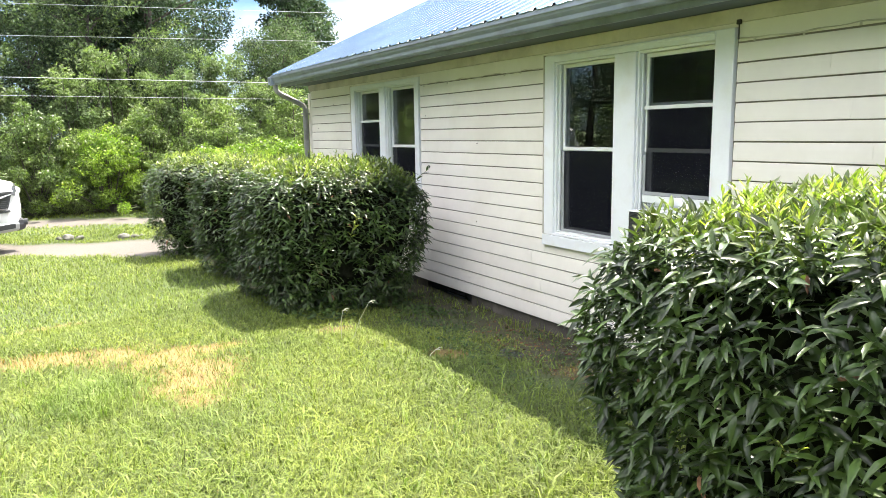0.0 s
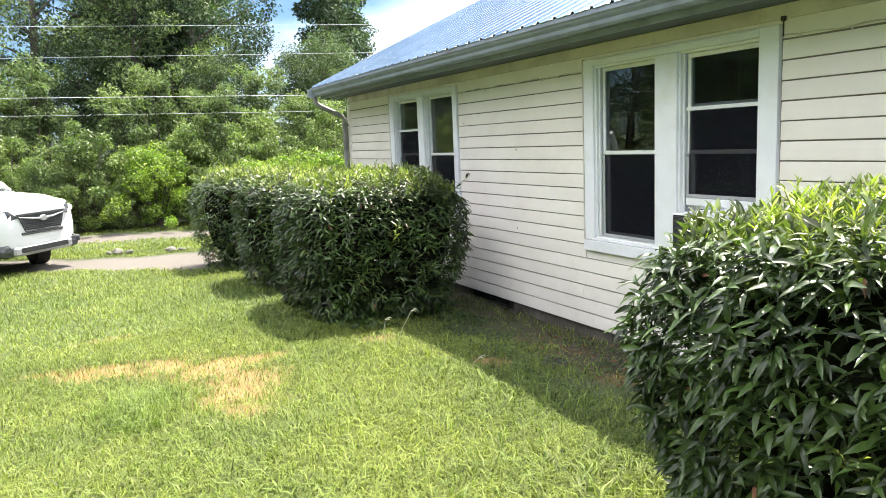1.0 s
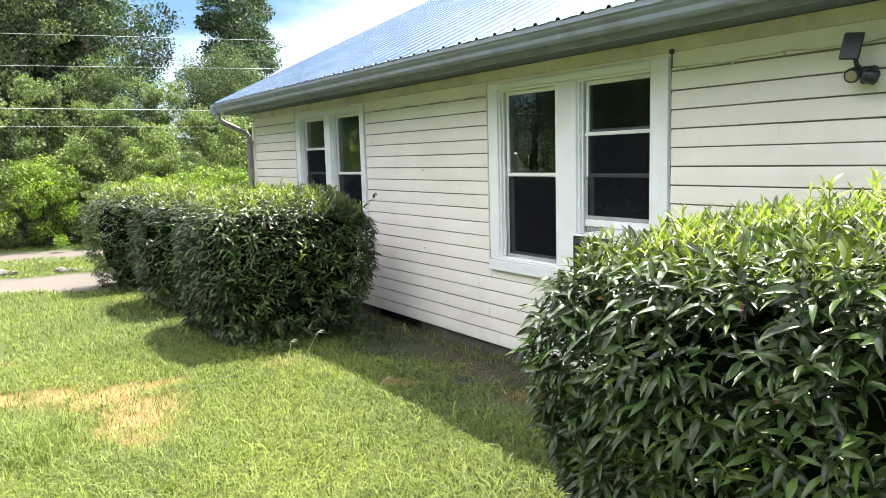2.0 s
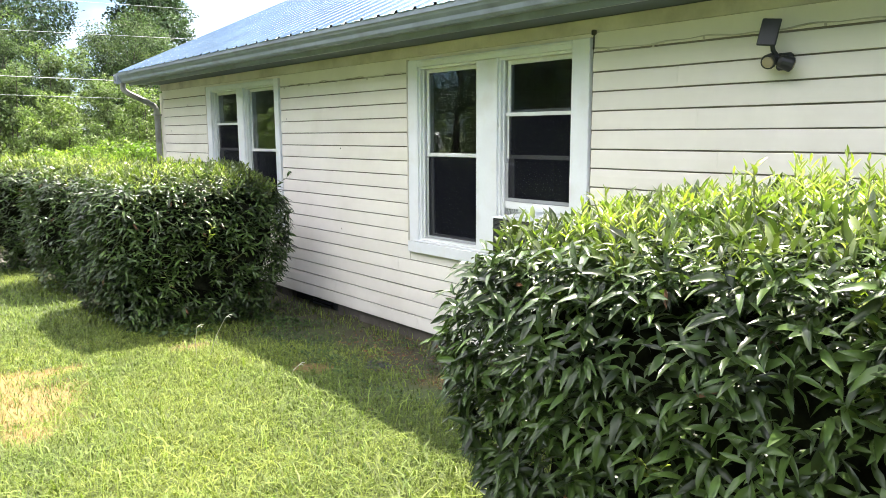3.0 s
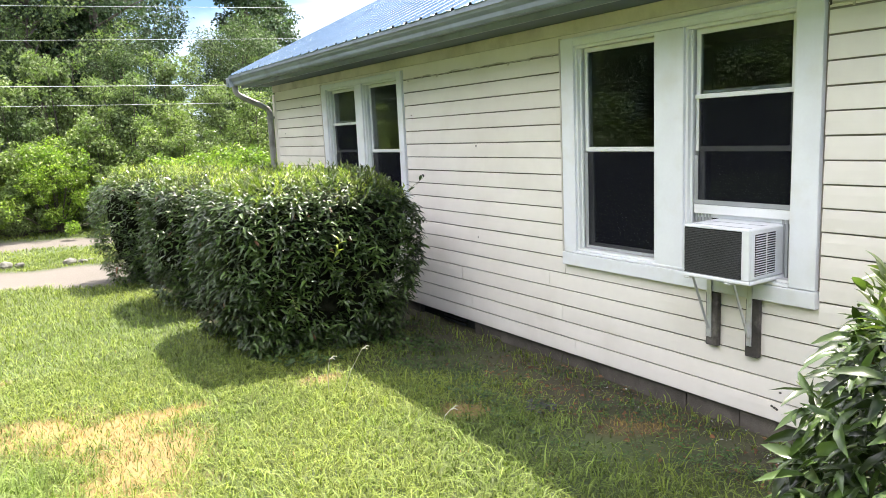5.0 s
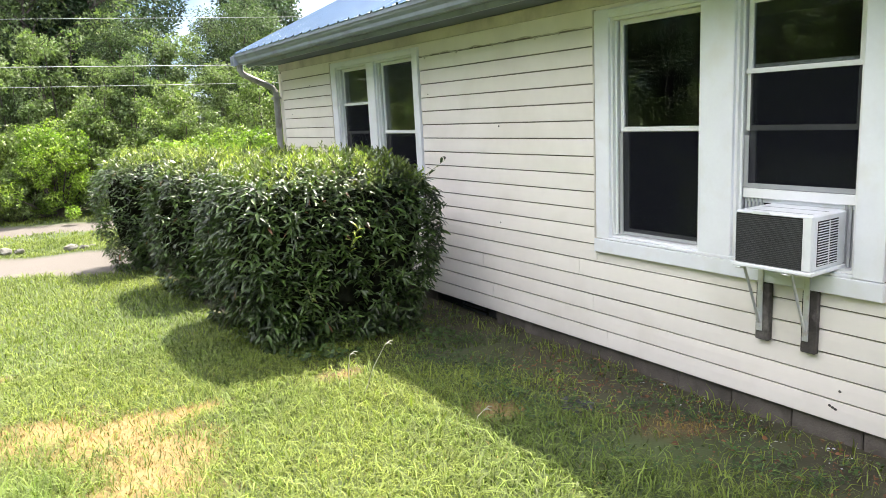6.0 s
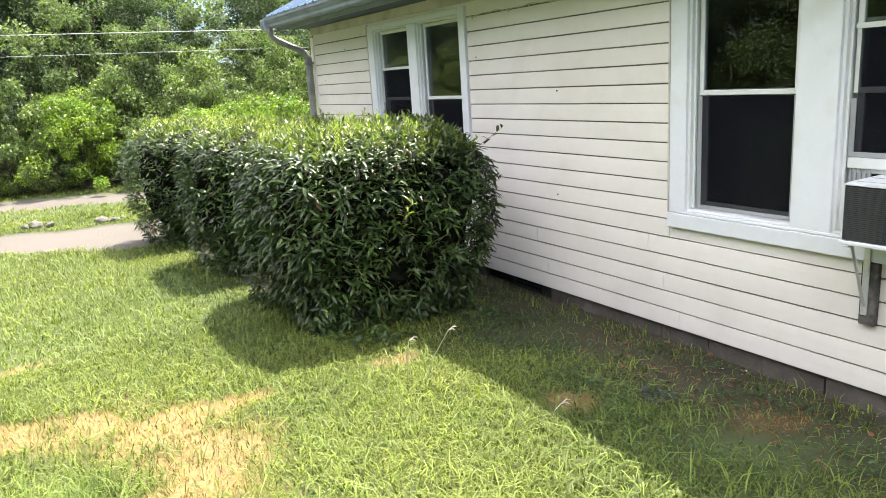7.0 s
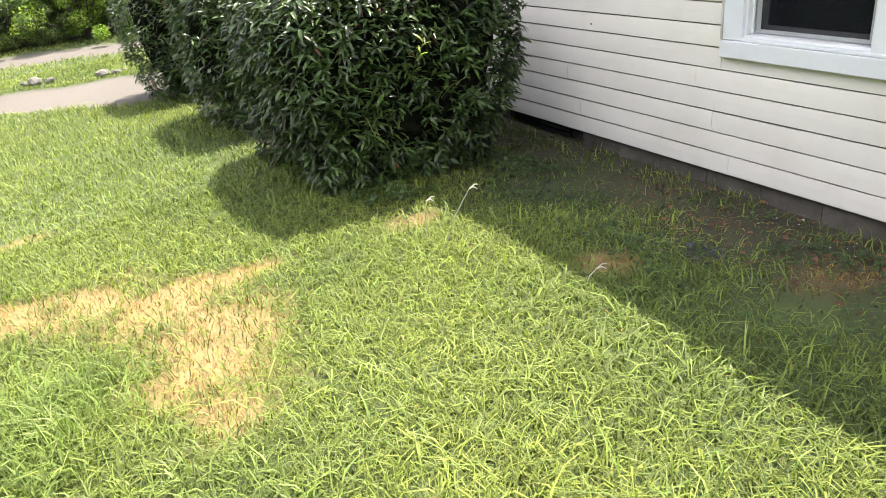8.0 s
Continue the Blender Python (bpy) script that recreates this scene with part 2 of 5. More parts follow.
def ground_mat():
    """Lawn soil: green thatch with dry straw where the attribute dry is high, bare soil with shade in its dark tone
    where bare is high.
    """
    m = node_mat("lawn ground", (0.062, 0.086, 0.022), 0.9, vary=0.2, scale=1.1, fine=45, bump=0.6, second=(0.045, 0.068, 0.018))
    n, k = m.node_tree.nodes, m.node_tree.links
    b = n["Principled BSDF"]
    colour = b.inputs["Base Color"].links[0].from_socket
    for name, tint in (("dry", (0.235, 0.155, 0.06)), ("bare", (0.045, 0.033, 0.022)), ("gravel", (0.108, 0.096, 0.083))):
        at = n.new("ShaderNodeAttribute")
        at.attribute_name = name
        ns = n.new("ShaderNodeTexNoise")
        ns.inputs["Scale"].default_value, ns.inputs["Detail"].default_value = (70.0 if name == "gravel" else 18.0), 5
        geo = n.new("ShaderNodeNewGeometry")
        k.new(geo.outputs["Position"], ns.inputs["Vector"])
        tone = n.new("ShaderNodeMixRGB")
        tone.inputs["Color1"].default_value = (*[c * 0.72 for c in tint], 1)
        tone.inputs["Color2"].default_value = (*[min(1, c * 1.25) for c in tint], 1)
        k.new(ns.outputs["Fac"], tone.inputs["Fac"])
        mx = n.new("ShaderNodeMixRGB")
        k.new(at.outputs["Fac"], mx.inputs["Fac"])
        k.new(colour, mx.inputs["Color1"])
        k.new(tone.outputs["Color"], mx.inputs["Color2"])
        colour = mx.outputs["Color"]
    k.new(colour, b.inputs["Base Color"])
    return m


LAWN = ground_mat()


# ---- mesh helpers ----
def part(name, bm, material, parent=None, label=""):
    """Links a bmesh as one mesh object under a thing or a part."""
    me = bpy.data.meshes.new(name)
    bm.to_mesh(me)
    bm.free()
    return part_mesh(name, me, material, parent, label)


def part_mesh(name, me, material, parent=None, label=""):
    if material and not me.materials:
        me.materials.append(material)
    ob = new(name, me)
    ob.parent = parent
    if label:
        ob["label"] = label
    return ob


def thing(name, label, category, group="", kind="", at=(0, 0, 0)):
    ob = new(name)
    ob.location = at
    ob.empty_display_size = 0.1
    return tagged(ob, label, category, group, kind)


def boxes(*specs, bevel=0.0):
    """One bmesh of boxes (x0, x1, y0, y1, z0, z1), their edges rounded."""
    bm = bmesh.new()
    for x0, x1, y0, y1, z0, z1 in specs:
        bmesh.ops.create_cube(bm, size=1.0, matrix=Matrix.Translation(((x0 + x1) / 2, (y0 + y1) / 2, (z0 + z1) / 2)) @ Matrix.Diagonal((x1 - x0, y1 - y0, z1 - z0, 1)))
    if bevel:
        bmesh.ops.bevel(bm, geom=bm.edges[:], offset=bevel, segments=1, affect="EDGES", profile=0.7)
    return bm


def extrude_y(profile, y0, y1, closed=True):
    """A bar with an (x, z) outline, from y0 to y1."""
    bm = bmesh.new()
    a = [bm.verts.new((x, y0, z)) for x, z in profile]
    b = [bm.verts.new((x, y1, z)) for x, z in profile]
    n = len(profile)
    for i in range(n if closed else n - 1):
        j = (i + 1) % n
        bm.faces.new((a[i], a[j], b[j], b[i]))
    if closed:
        bm.faces.new(a[::-1])
        bm.faces.new(b)
    bmesh.ops.recalc_face_normals(bm, faces=bm.faces[:])
    return bm


def tube(path, radii, sides=8, bm=None):
    """A round bar along a line of points, with a radius at each."""
    bm = bm or bmesh.new()
    rings = []
    pts = [Vector(p) for p in path]
    for i, p in enumerate(pts):
        d = (pts[min(i + 1, len(pts) - 1)] - pts[max(i - 1, 0)]).normalized()
        u = d.orthogonal().normalized() if abs(d.z) > 0.9 else d.cross(Vector((0, 0, 1))).normalized()
        v = d.cross(u)
        r = radii[i] if hasattr(radii, "__len__") else radii
        rings.append([bm.verts.new(p + r * (math.cos(2 * math.pi * k / sides) * u + math.sin(2 * math.pi * k / sides) * v)) for k in range(sides)])
    for a, b in zip(rings, rings[1:]):
        for k in range(sides):
            bm.faces.new((a[k], a[(k + 1) % sides], b[(k + 1) % sides], b[k]))
    bm.faces.new(rings[0][::-1])
    bm.faces.new(rings[-1])
    return bm


def np_mesh(name, verts, faces, smooth=False):
    """A mesh from arrays: verts (n, 3), faces (m, k)."""
    me = bpy.data.meshes.new(name)
    faces = np.ascontiguousarray(faces, dtype=np.int32)
    me.vertices.add(len(verts))
    me.vertices.foreach_set("co", np.ascontiguousarray(verts, dtype=np.float32).ravel())
    me.loops.add(faces.size)
    me.loops.foreach_set("vertex_index", faces.ravel())
    me.polygons.add(len(faces))
    me.polygons.foreach_set("loop_start", np.arange(len(faces), dtype=np.int32) * faces.shape[1])
    me.update(calc_edges=True)
    if smooth:
        me.shade_smooth()
    return me


def unit(v):
    return v / np.maximum(np.linalg.norm(v, axis=1, keepdims=True), 1e-9)


def leaf_mesh(name, base, way, face, length, width, detail=True, droop=0.18, fold=0.18):
    """Many leaves in one mesh: each starts at base, runs along way with its upper side towards face; folded on the midrib and drooping at the tip."""
    d = unit(way)
    s = unit(np.cross(d, face))
    n = np.cross(s, d)
    L, W = length[:, None], width[:, None]
    if detail:
        c1 = base + d * L * 0.16 + n * L * 0.03
        c2 = base + d * L * 0.44 + n * L * 0.02
        c3 = base + d * L * 0.74 - n * L * droop * 0.42
        tip = base + d * L - n * L * droop
        up = n * W * fold
        rows = [base, c1 - s * W * 0.33 + up, c1, c1 + s * W * 0.33 + up, c2 - s * W * 0.5 + up, c2, c2 + s * W * 0.5 + up, c3 - s * W * 0.34 + up, c3, c3 + s * W * 0.34 + up, tip]
        tris = np.array([[0, 2, 1], [0, 3, 2], [1, 2, 5], [1, 5, 4], [2, 3, 6], [2, 6, 5], [4, 5, 8], [4, 8, 7], [5, 6, 9], [5, 9, 8], [7, 8, 10], [8, 9, 10]])
    else:
        c = base + d * L * 0.5 - n * L * droop * 0.2
        tip = base + d * L - n * L * droop
        rows = [base, c - s * W * 0.5, c + s * W * 0.5, tip]
        tris = np.array([[0, 2, 1], [1, 2, 3]])
    v = np.stack(rows, 1)
    k = v.shape[1]
    f = (tris[None] + (np.arange(len(base)) * k)[:, None, None]).reshape(-1, 3)
    return np_mesh(name, v.reshape(-1, 3), f)


def lumps(p, seed, freq=3.0):
    """A smooth uneven value in -1 to 1 at each point."""
    r = np.random.RandomState(seed)
    out = np.zeros(len(p))
    for i in range(6):
        k = r.normal(size=3) * freq * (1 + 0.5 * i)
        out += np.sin(p @ k + r.uniform(0, 6.28)) / (1 + 0.45 * i)
    return out / 2.6


def ground_z(x, y):
    """Height of the lawn: level, falling a little towards the house."""
    t = np.clip((np.asarray(x, float) - 2.5) / 1.75, 0, 1)
    return -0.145 * t * t * (3 - 2 * t) + 0.012 * np.sin(1.9 * x + 0.7 * y) + 0.010 * np.sin(2.3 * y - 1.1 * x)

# ---- ground ----
def strip_mask(x, y, line, half, soft=0.12):
    """1 inside a band along the line (x0, y0, dx, dy), fading at its uneven edges."""
    x0, y0, dx, dy = line
    n = math.hypot(dx, dy)
    off = ((x - x0) * dy - (y - y0) * dx) / n
    off = off + 0.10 * np.sin(2.1 * x + 1.3 * y) + 0.06 * np.sin(5.3 * x - 2.0 * y)
    return np.clip((half - np.abs(off)) / soft + 0.5, 0, 1)


DRIVE = (0.3, 12.70, 0.88, -0.46)
ROAD = (0.3, 16.75, 0.88, -0.37)
DRY_SPOTS = [(0.15, 6.16, 0.38, 0.19), (0.62, 5.98, 0.28, 0.24), (0.92, 5.70, 0.26, 0.26), (1.03, 5.36, 0.31, 0.28), (1.03, 4.98, 0.29, 0.30), (1.0, 4.68, 0.18, 0.18), (1.38, 5.78, 0.26, 0.08), (-0.25, 6.30, 0.24, 0.10),
             (2.39, 5.74, 0.15, 0.08), (2.88, 4.58, 0.16, 0.12), (3.65, 3.95, 0.24, 0.13), (3.3, 4.4, 0.10, 0.06), (0.25, 7.3, 0.25, 0.06)]


def dry_mask(x, y):
    out = np.zeros_like(x)
    wob = 0.34 * np.sin(6.1 * x + 2.2 * y) + 0.26 * np.sin(9.7 * y - 4.1 * x) + 0.22 * np.sin(17.0 * x + 13.0 * y)
    for cx, cy, rx, ry in DRY_SPOTS:
        q = np.sqrt(((x - cx) / rx) ** 2 + ((y - cy) / ry) ** 2)
        out = np.maximum(out, np.clip((1.50 - q + wob * 0.6) * 1.15, 0, 1))
    return out


def steps(lo, a, b, hi, fine, grow=1.35):
    """Grid lines: even and fine from a to b, wider and wider out to lo and hi."""
    v = list(np.arange(a, b + 1e-6, fine))
    w, s = b, fine
    while w < hi:
        s *= grow
        w += s
        v.append(min(w, hi))
    w, s = a, fine
    while w > lo:
        s *= grow
        w -= s
        v.insert(0, max(w, lo))
    return np.array(v)


def build_ground():
    xs, ys = steps(-900, -3.0, 5.0, 900, 0.08), steps(-900, 0.5, 18.0, 1200, 0.08)
    gx, gy = np.meshgrid(xs, ys, indexing="ij")
    x, y = gx.ravel(), gy.ravel()
    z = ground_z(np.clip(x, -40, 40), np.clip(y, -40, 40)) - 0.02
    drive, road = strip_mask(x, y, DRIVE, 0.75), strip_mask(x, y, ROAD, 0.66)
    z = z - 0.02 * np.maximum(drive, road)
    nx, ny = len(xs), len(ys)
    i = (np.arange(nx - 1)[:, None] * ny + np.arange(ny - 1)[None, :]).ravel()
    me = np_mesh("ground", np.stack([x, y, z], 1), np.stack([i, i + ny, i + ny + 1, i + 1], 1), smooth=True)
    # bare soil by wall and hedges, toned extra dark to deepen the shade there
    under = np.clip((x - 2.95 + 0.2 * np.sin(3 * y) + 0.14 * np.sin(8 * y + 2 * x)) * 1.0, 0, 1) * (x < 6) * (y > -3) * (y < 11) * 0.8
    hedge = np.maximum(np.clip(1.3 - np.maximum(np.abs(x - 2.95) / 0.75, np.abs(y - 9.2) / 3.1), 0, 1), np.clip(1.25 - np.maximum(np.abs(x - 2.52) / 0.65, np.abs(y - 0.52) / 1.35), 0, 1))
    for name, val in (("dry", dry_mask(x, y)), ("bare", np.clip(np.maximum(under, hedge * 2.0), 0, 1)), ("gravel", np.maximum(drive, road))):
        me.attributes.new(name, "FLOAT", "POINT").data.foreach_set("value", val.astype(np.float32))
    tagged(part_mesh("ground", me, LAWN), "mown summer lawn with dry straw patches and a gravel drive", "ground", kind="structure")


build_ground()

# ---- house ----
W = 4.22            # plane behind the siding
TRIM_X = 4.185      # face of the window casings
Y0, Y1 = -3.2, 11.13
BACK = 11.6
Z_SILL, Z_HEAD = 0.675, 2.33
SIDE_BOTTOM = -0.05
house = thing("house", "single-storey cream vinyl-sided house with a metal roof", "house", at=(W, 4.0, -0.3))


def at_house(ob):
    ob.matrix_parent_inverse = Matrix.Translation((-W, -4.0, 0.3))
    return ob


def hpart(name, bm, mat, label="", parent=None):
    ob = part(name, bm, mat, parent or house, label)
    return at_house(ob) if parent is None else ob


GROUPS = [3.13, 7.455]                     # right edge of each double window
UNITS = (((0.15, 0.87), (1.10, 1.84)), ((0.10, 0.89), (1.06, 1.84)))      # openings within each group
WIDE = 1.97
wall_boxes = [(W, W + 0.15, Y0, Y1, -0.06, Z_SILL + 0.10), (W, W + 0.15, Y0, Y1, Z_HEAD - 0.06, 2.62)]
edges = [Y0]
for g, units in zip(GROUPS, UNITS):
    for a, b in units:
        edges += [g + a, g + b]
edges.append(Y1)
for a, b in zip(edges[::2], edges[1::2]):
    wall_boxes.append((W, W + 0.15, a, b, Z_SILL + 0.10, Z_HEAD - 0.06))
front_wall = hpart("wall", boxes(*wall_boxes), LAP_BACKING, "cream vinyl lap siding on the front wall")
hpart("wall", boxes((BACK - 0.15, BACK, Y0, Y1, -0.3, 2.62), (W + 0.15, BACK - 0.15, Y0, Y0 + 0.15, -0.06, 2.62), (W + 0.15, BACK - 0.15, Y1 - 0.15, Y1, -0.06, 2.62)), VINYL)
hpart("floor", boxes((W + 0.15, BACK - 0.15, Y0 + 0.15, Y1 - 0.15, 0.10, 0.25)), ROOM_SHADE)
hpart("ceiling", boxes((W + 0.15, BACK - 0.15, Y0 + 0.15, Y1 - 0.15, 2.50, 2.60)), ROOM_SHADE)
hpart("interior_wall", boxes((W + 3.2, W + 3.3, Y0 + 0.15, Y1 - 0.15, 0.25, 2.5), (W + 0.15, W + 3.2, 6.2, 6.3, 0.25, 2.5), (W + 0.15, W + 3.2, 1.2, 1.3, 0.25, 2.5)), ROOM_SHADE)
hpart("gable", extrude_y([(4.4, 2.6), (BACK - 0.15, 2.6), ((W + BACK) / 2, 4.15)], Y1 - 0.14, Y1 - 0.01), VINYL, "cream gable end")
hpart("gable", extrude_y([(4.4, 2.6), (BACK - 0.15, 2.6), ((W + BACK) / 2, 4.15)], Y0 + 0.01, Y0 + 0.14), VINYL)

# roof of ribbed sheets
EAVE_X, EAVE_Z, PITCH = 3.63, 2.605, 0.468
RIDGE_X = 7.95


def roof_sheet(width, run):
    """One ribbed sheet, its lower edge along y at the origin, rising along +x."""
    bm = bmesh.new()
    prof, y = [], 0.0
    pitch = width / 4
    for r in range(4):
        prof += [(y + 0.0, 0.0), (y + pitch * 0.30, 0.0), (y + pitch * 0.36, 0.019), (y + pitch * 0.46, 0.019), (y + pitch * 0.52, 0.0), (y + pitch * 0.74, 0.004)]
        y += pitch
    prof.append((width, 0.0))
    lo = [bm.verts.new((0, a, h)) for a, h in prof]
    hi = [bm.verts.new((run, a, h + run * PITCH)) for a, h in prof]
    lo2 = [bm.verts.new((0, a, h - 0.004)) for a, h in prof]
    for i in range(len(prof) - 1):
        bm.faces.new((lo[i], hi[i], hi[i + 1], lo[i + 1]))
        bm.faces.new((lo2[i], lo[i], lo[i + 1], lo2[i + 1]))
    me = bpy.data.meshes.new("roof_sheet")
    bm.to_mesh(me)
    bm.free()
    return me


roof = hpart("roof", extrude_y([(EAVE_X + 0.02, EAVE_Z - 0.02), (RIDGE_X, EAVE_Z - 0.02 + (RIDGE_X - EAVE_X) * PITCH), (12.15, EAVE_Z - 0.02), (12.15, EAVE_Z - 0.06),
                              (RIDGE_X, EAVE_Z - 0.07 + (RIDGE_X - EAVE_X) * PITCH), (EAVE_X + 0.06, EAVE_Z - 0.06)], Y0 - 0.4, 11.24), EAVE_DARK, "pale ribbed metal roof")
sheet = roof_sheet(0.914, RIDGE_X - EAVE_X)
sheet.materials.append(ROOF)
for i in range(16):
    y = 11.28 - 0.914 * (i + 1)
    for side in (0, 1):
        ob = new("roof_sheet", sheet)
        ob.parent = roof
        ob.matrix_basis = pose(EAVE_X, y, EAVE_Z) if side == 0 else pose(12.27, y + 0.914, EAVE_Z - 0.002, 0, 0, 180)
hpart("ridge_cap", extrude_y([(RIDGE_X - 0.16, EAVE_Z + 0.03 + (RIDGE_X - EAVE_X - 0.16) * PITCH), (RIDGE_X, EAVE_Z + 0.045 + (RIDGE_X - EAVE_X) * PITCH),
                              (RIDGE_X + 0.16, EAVE_Z + 0.03 + (RIDGE_X - EAVE_X - 0.16) * PITCH), (RIDGE_X, EAVE_Z + 0.02 + (RIDGE_X - EAVE_X) * PITCH)], Y0 - 0.4, 11.28), ROOF)
for y0, y1 in ((11.242, 11.27), (Y0 - 0.43, Y0 - 0.402)):
    for sx, ex in ((EAVE_X, RIDGE_X), (12.2, RIDGE_X)):
        vs, rake = [], bmesh.new()
        for y in (y0, y1):
            for x, z in ((sx, EAVE_Z - 0.16), (sx, EAVE_Z - 0.005), (ex, EAVE_Z - 0.005 + (RIDGE_X - EAVE_X) * PITCH), (ex, EAVE_Z - 0.16 + (RIDGE_X - EAVE_X) * PITCH)):
                vs.append(rake.verts.new((x, y, z)))
        for f in ((0, 1, 2, 3), (7, 6, 5, 4), (0, 4, 5, 1), (1, 5, 6, 2), (2, 6, 7, 3), (3, 7, 4, 0)):
            rake.faces.new([vs[j] for j in f])
        hpart("rake_board", rake, GUTTER)
hpart("fascia", boxes((3.79, 3.815, Y0 - 0.4, 11.24, 2.43, 2.59), bevel=0.003), GUTTER)
hpart("soffit", boxes((3.816, W - 0.002, Y0 - 0.4, 11.24, 2.455, 2.475)), EAVE_DARK, "soffit in a dark grey that includes the eave shade")
hpart("soffit", boxes((BACK + 0.002, 12.1, Y0 - 0.4, 11.24, 2.455, 2.475)), EAVE_DARK)
hpart("frieze_board", boxes((W - 0.022, W - 0.001, Y0, Y1, 2.360, 2.452), bevel=0.003), FRIEZE, "weathered cream frieze board")


def buckled_strip(y0, y1, z, n):
    """A wavy lip of trim with small nailing tabs below it."""
    pts = [(W - 0.019, y0 + (y1 - y0) * i / n, z + 0.006 * math.sin(i * 0.37 + y0) + 0.004 * math.sin(i * 0.93)) for i in range(n + 1)]
    bm = tube(pts, [0.0045 + 0.0015 * math.sin(i * 0.6) for i in range(n + 1)], 6)
    for i in range(3, n, 8):
        y, h = pts[i][1], pts[i][2]
        bmesh.ops.create_cube(bm, size=1, matrix=Matrix.Translation((W - 0.016, y, h - 0.012)) @ Matrix.Diagonal((0.006, 0.012, 0.016, 1)))
    return bm


strip, strip_two = buckled_strip(Y0, 3.12, 2.252, 150), buckled_strip(5.11, 7.44, 2.238, 70)
hpart("trim_strip", strip, FRIEZE, "buckled cream trim strip")
hpart("trim_strip", strip_two, FRIEZE, "buckled cream trim strip")

# gutter with an ogee face, and the downspout at the far corner
hpart("gutter", extrude_y([(3.786, 2.585), (3.786, 2.475), (3.70, 2.470), (3.682, 2.490), (3.676, 2.520), (3.655, 2.545), (3.648, 2.565), (3.642, 2.585), (3.652, 2.592), (3.660, 2.586),
                           (3.667, 2.566), (3.690, 2.520), (3.705, 2.484), (3.776, 2.488), (3.776, 2.585)], Y0 - 0.42, 11.45), GUTTER, "stained white aluminium gutter")
hpart("drip_edge", boxes((3.636, 3.641, Y0 - 0.42, 11.27, 2.568, 2.6035)), GUTTER)
hpart("gutter_end_cap", boxes((3.650, 3.786, 11.450, 11.458, 2.472, 2.586), bevel=0.002), GUTTER)
bm = bmesh.new()
path = [(3.73, 11.33, 2.475), (3.73, 11.32, 2.40), (3.75, 11.31, 2.36), (3.80, 11.30, 2.325), (4.04, 11.19, 2.19), (4.11, 11.16, 2.145), (4.14, 11.15, 2.09), (4.14, 11.15, 1.0), (4.14, 11.15, -0.02), (4.02, 11.17, -0.12)]
tube(path, 0.042, 10, bm)
ds = hpart("downspout", bm, DOWNSPOUT, "weathered grey downspout with an elbow")
for z in (2.0, 1.1, 0.3):
    part("strap", boxes((4.09, 4.205, 11.095, 11.205, z, z + 0.03), bevel=0.003), DOWNSPOUT, ds)
hpart("corner_post", boxes((W - 0.026, W + 0.05, Y1 - 0.06, Y1 + 0.026, SIDE_BOTTOM, 2.33), bevel=0.004), VINYL)


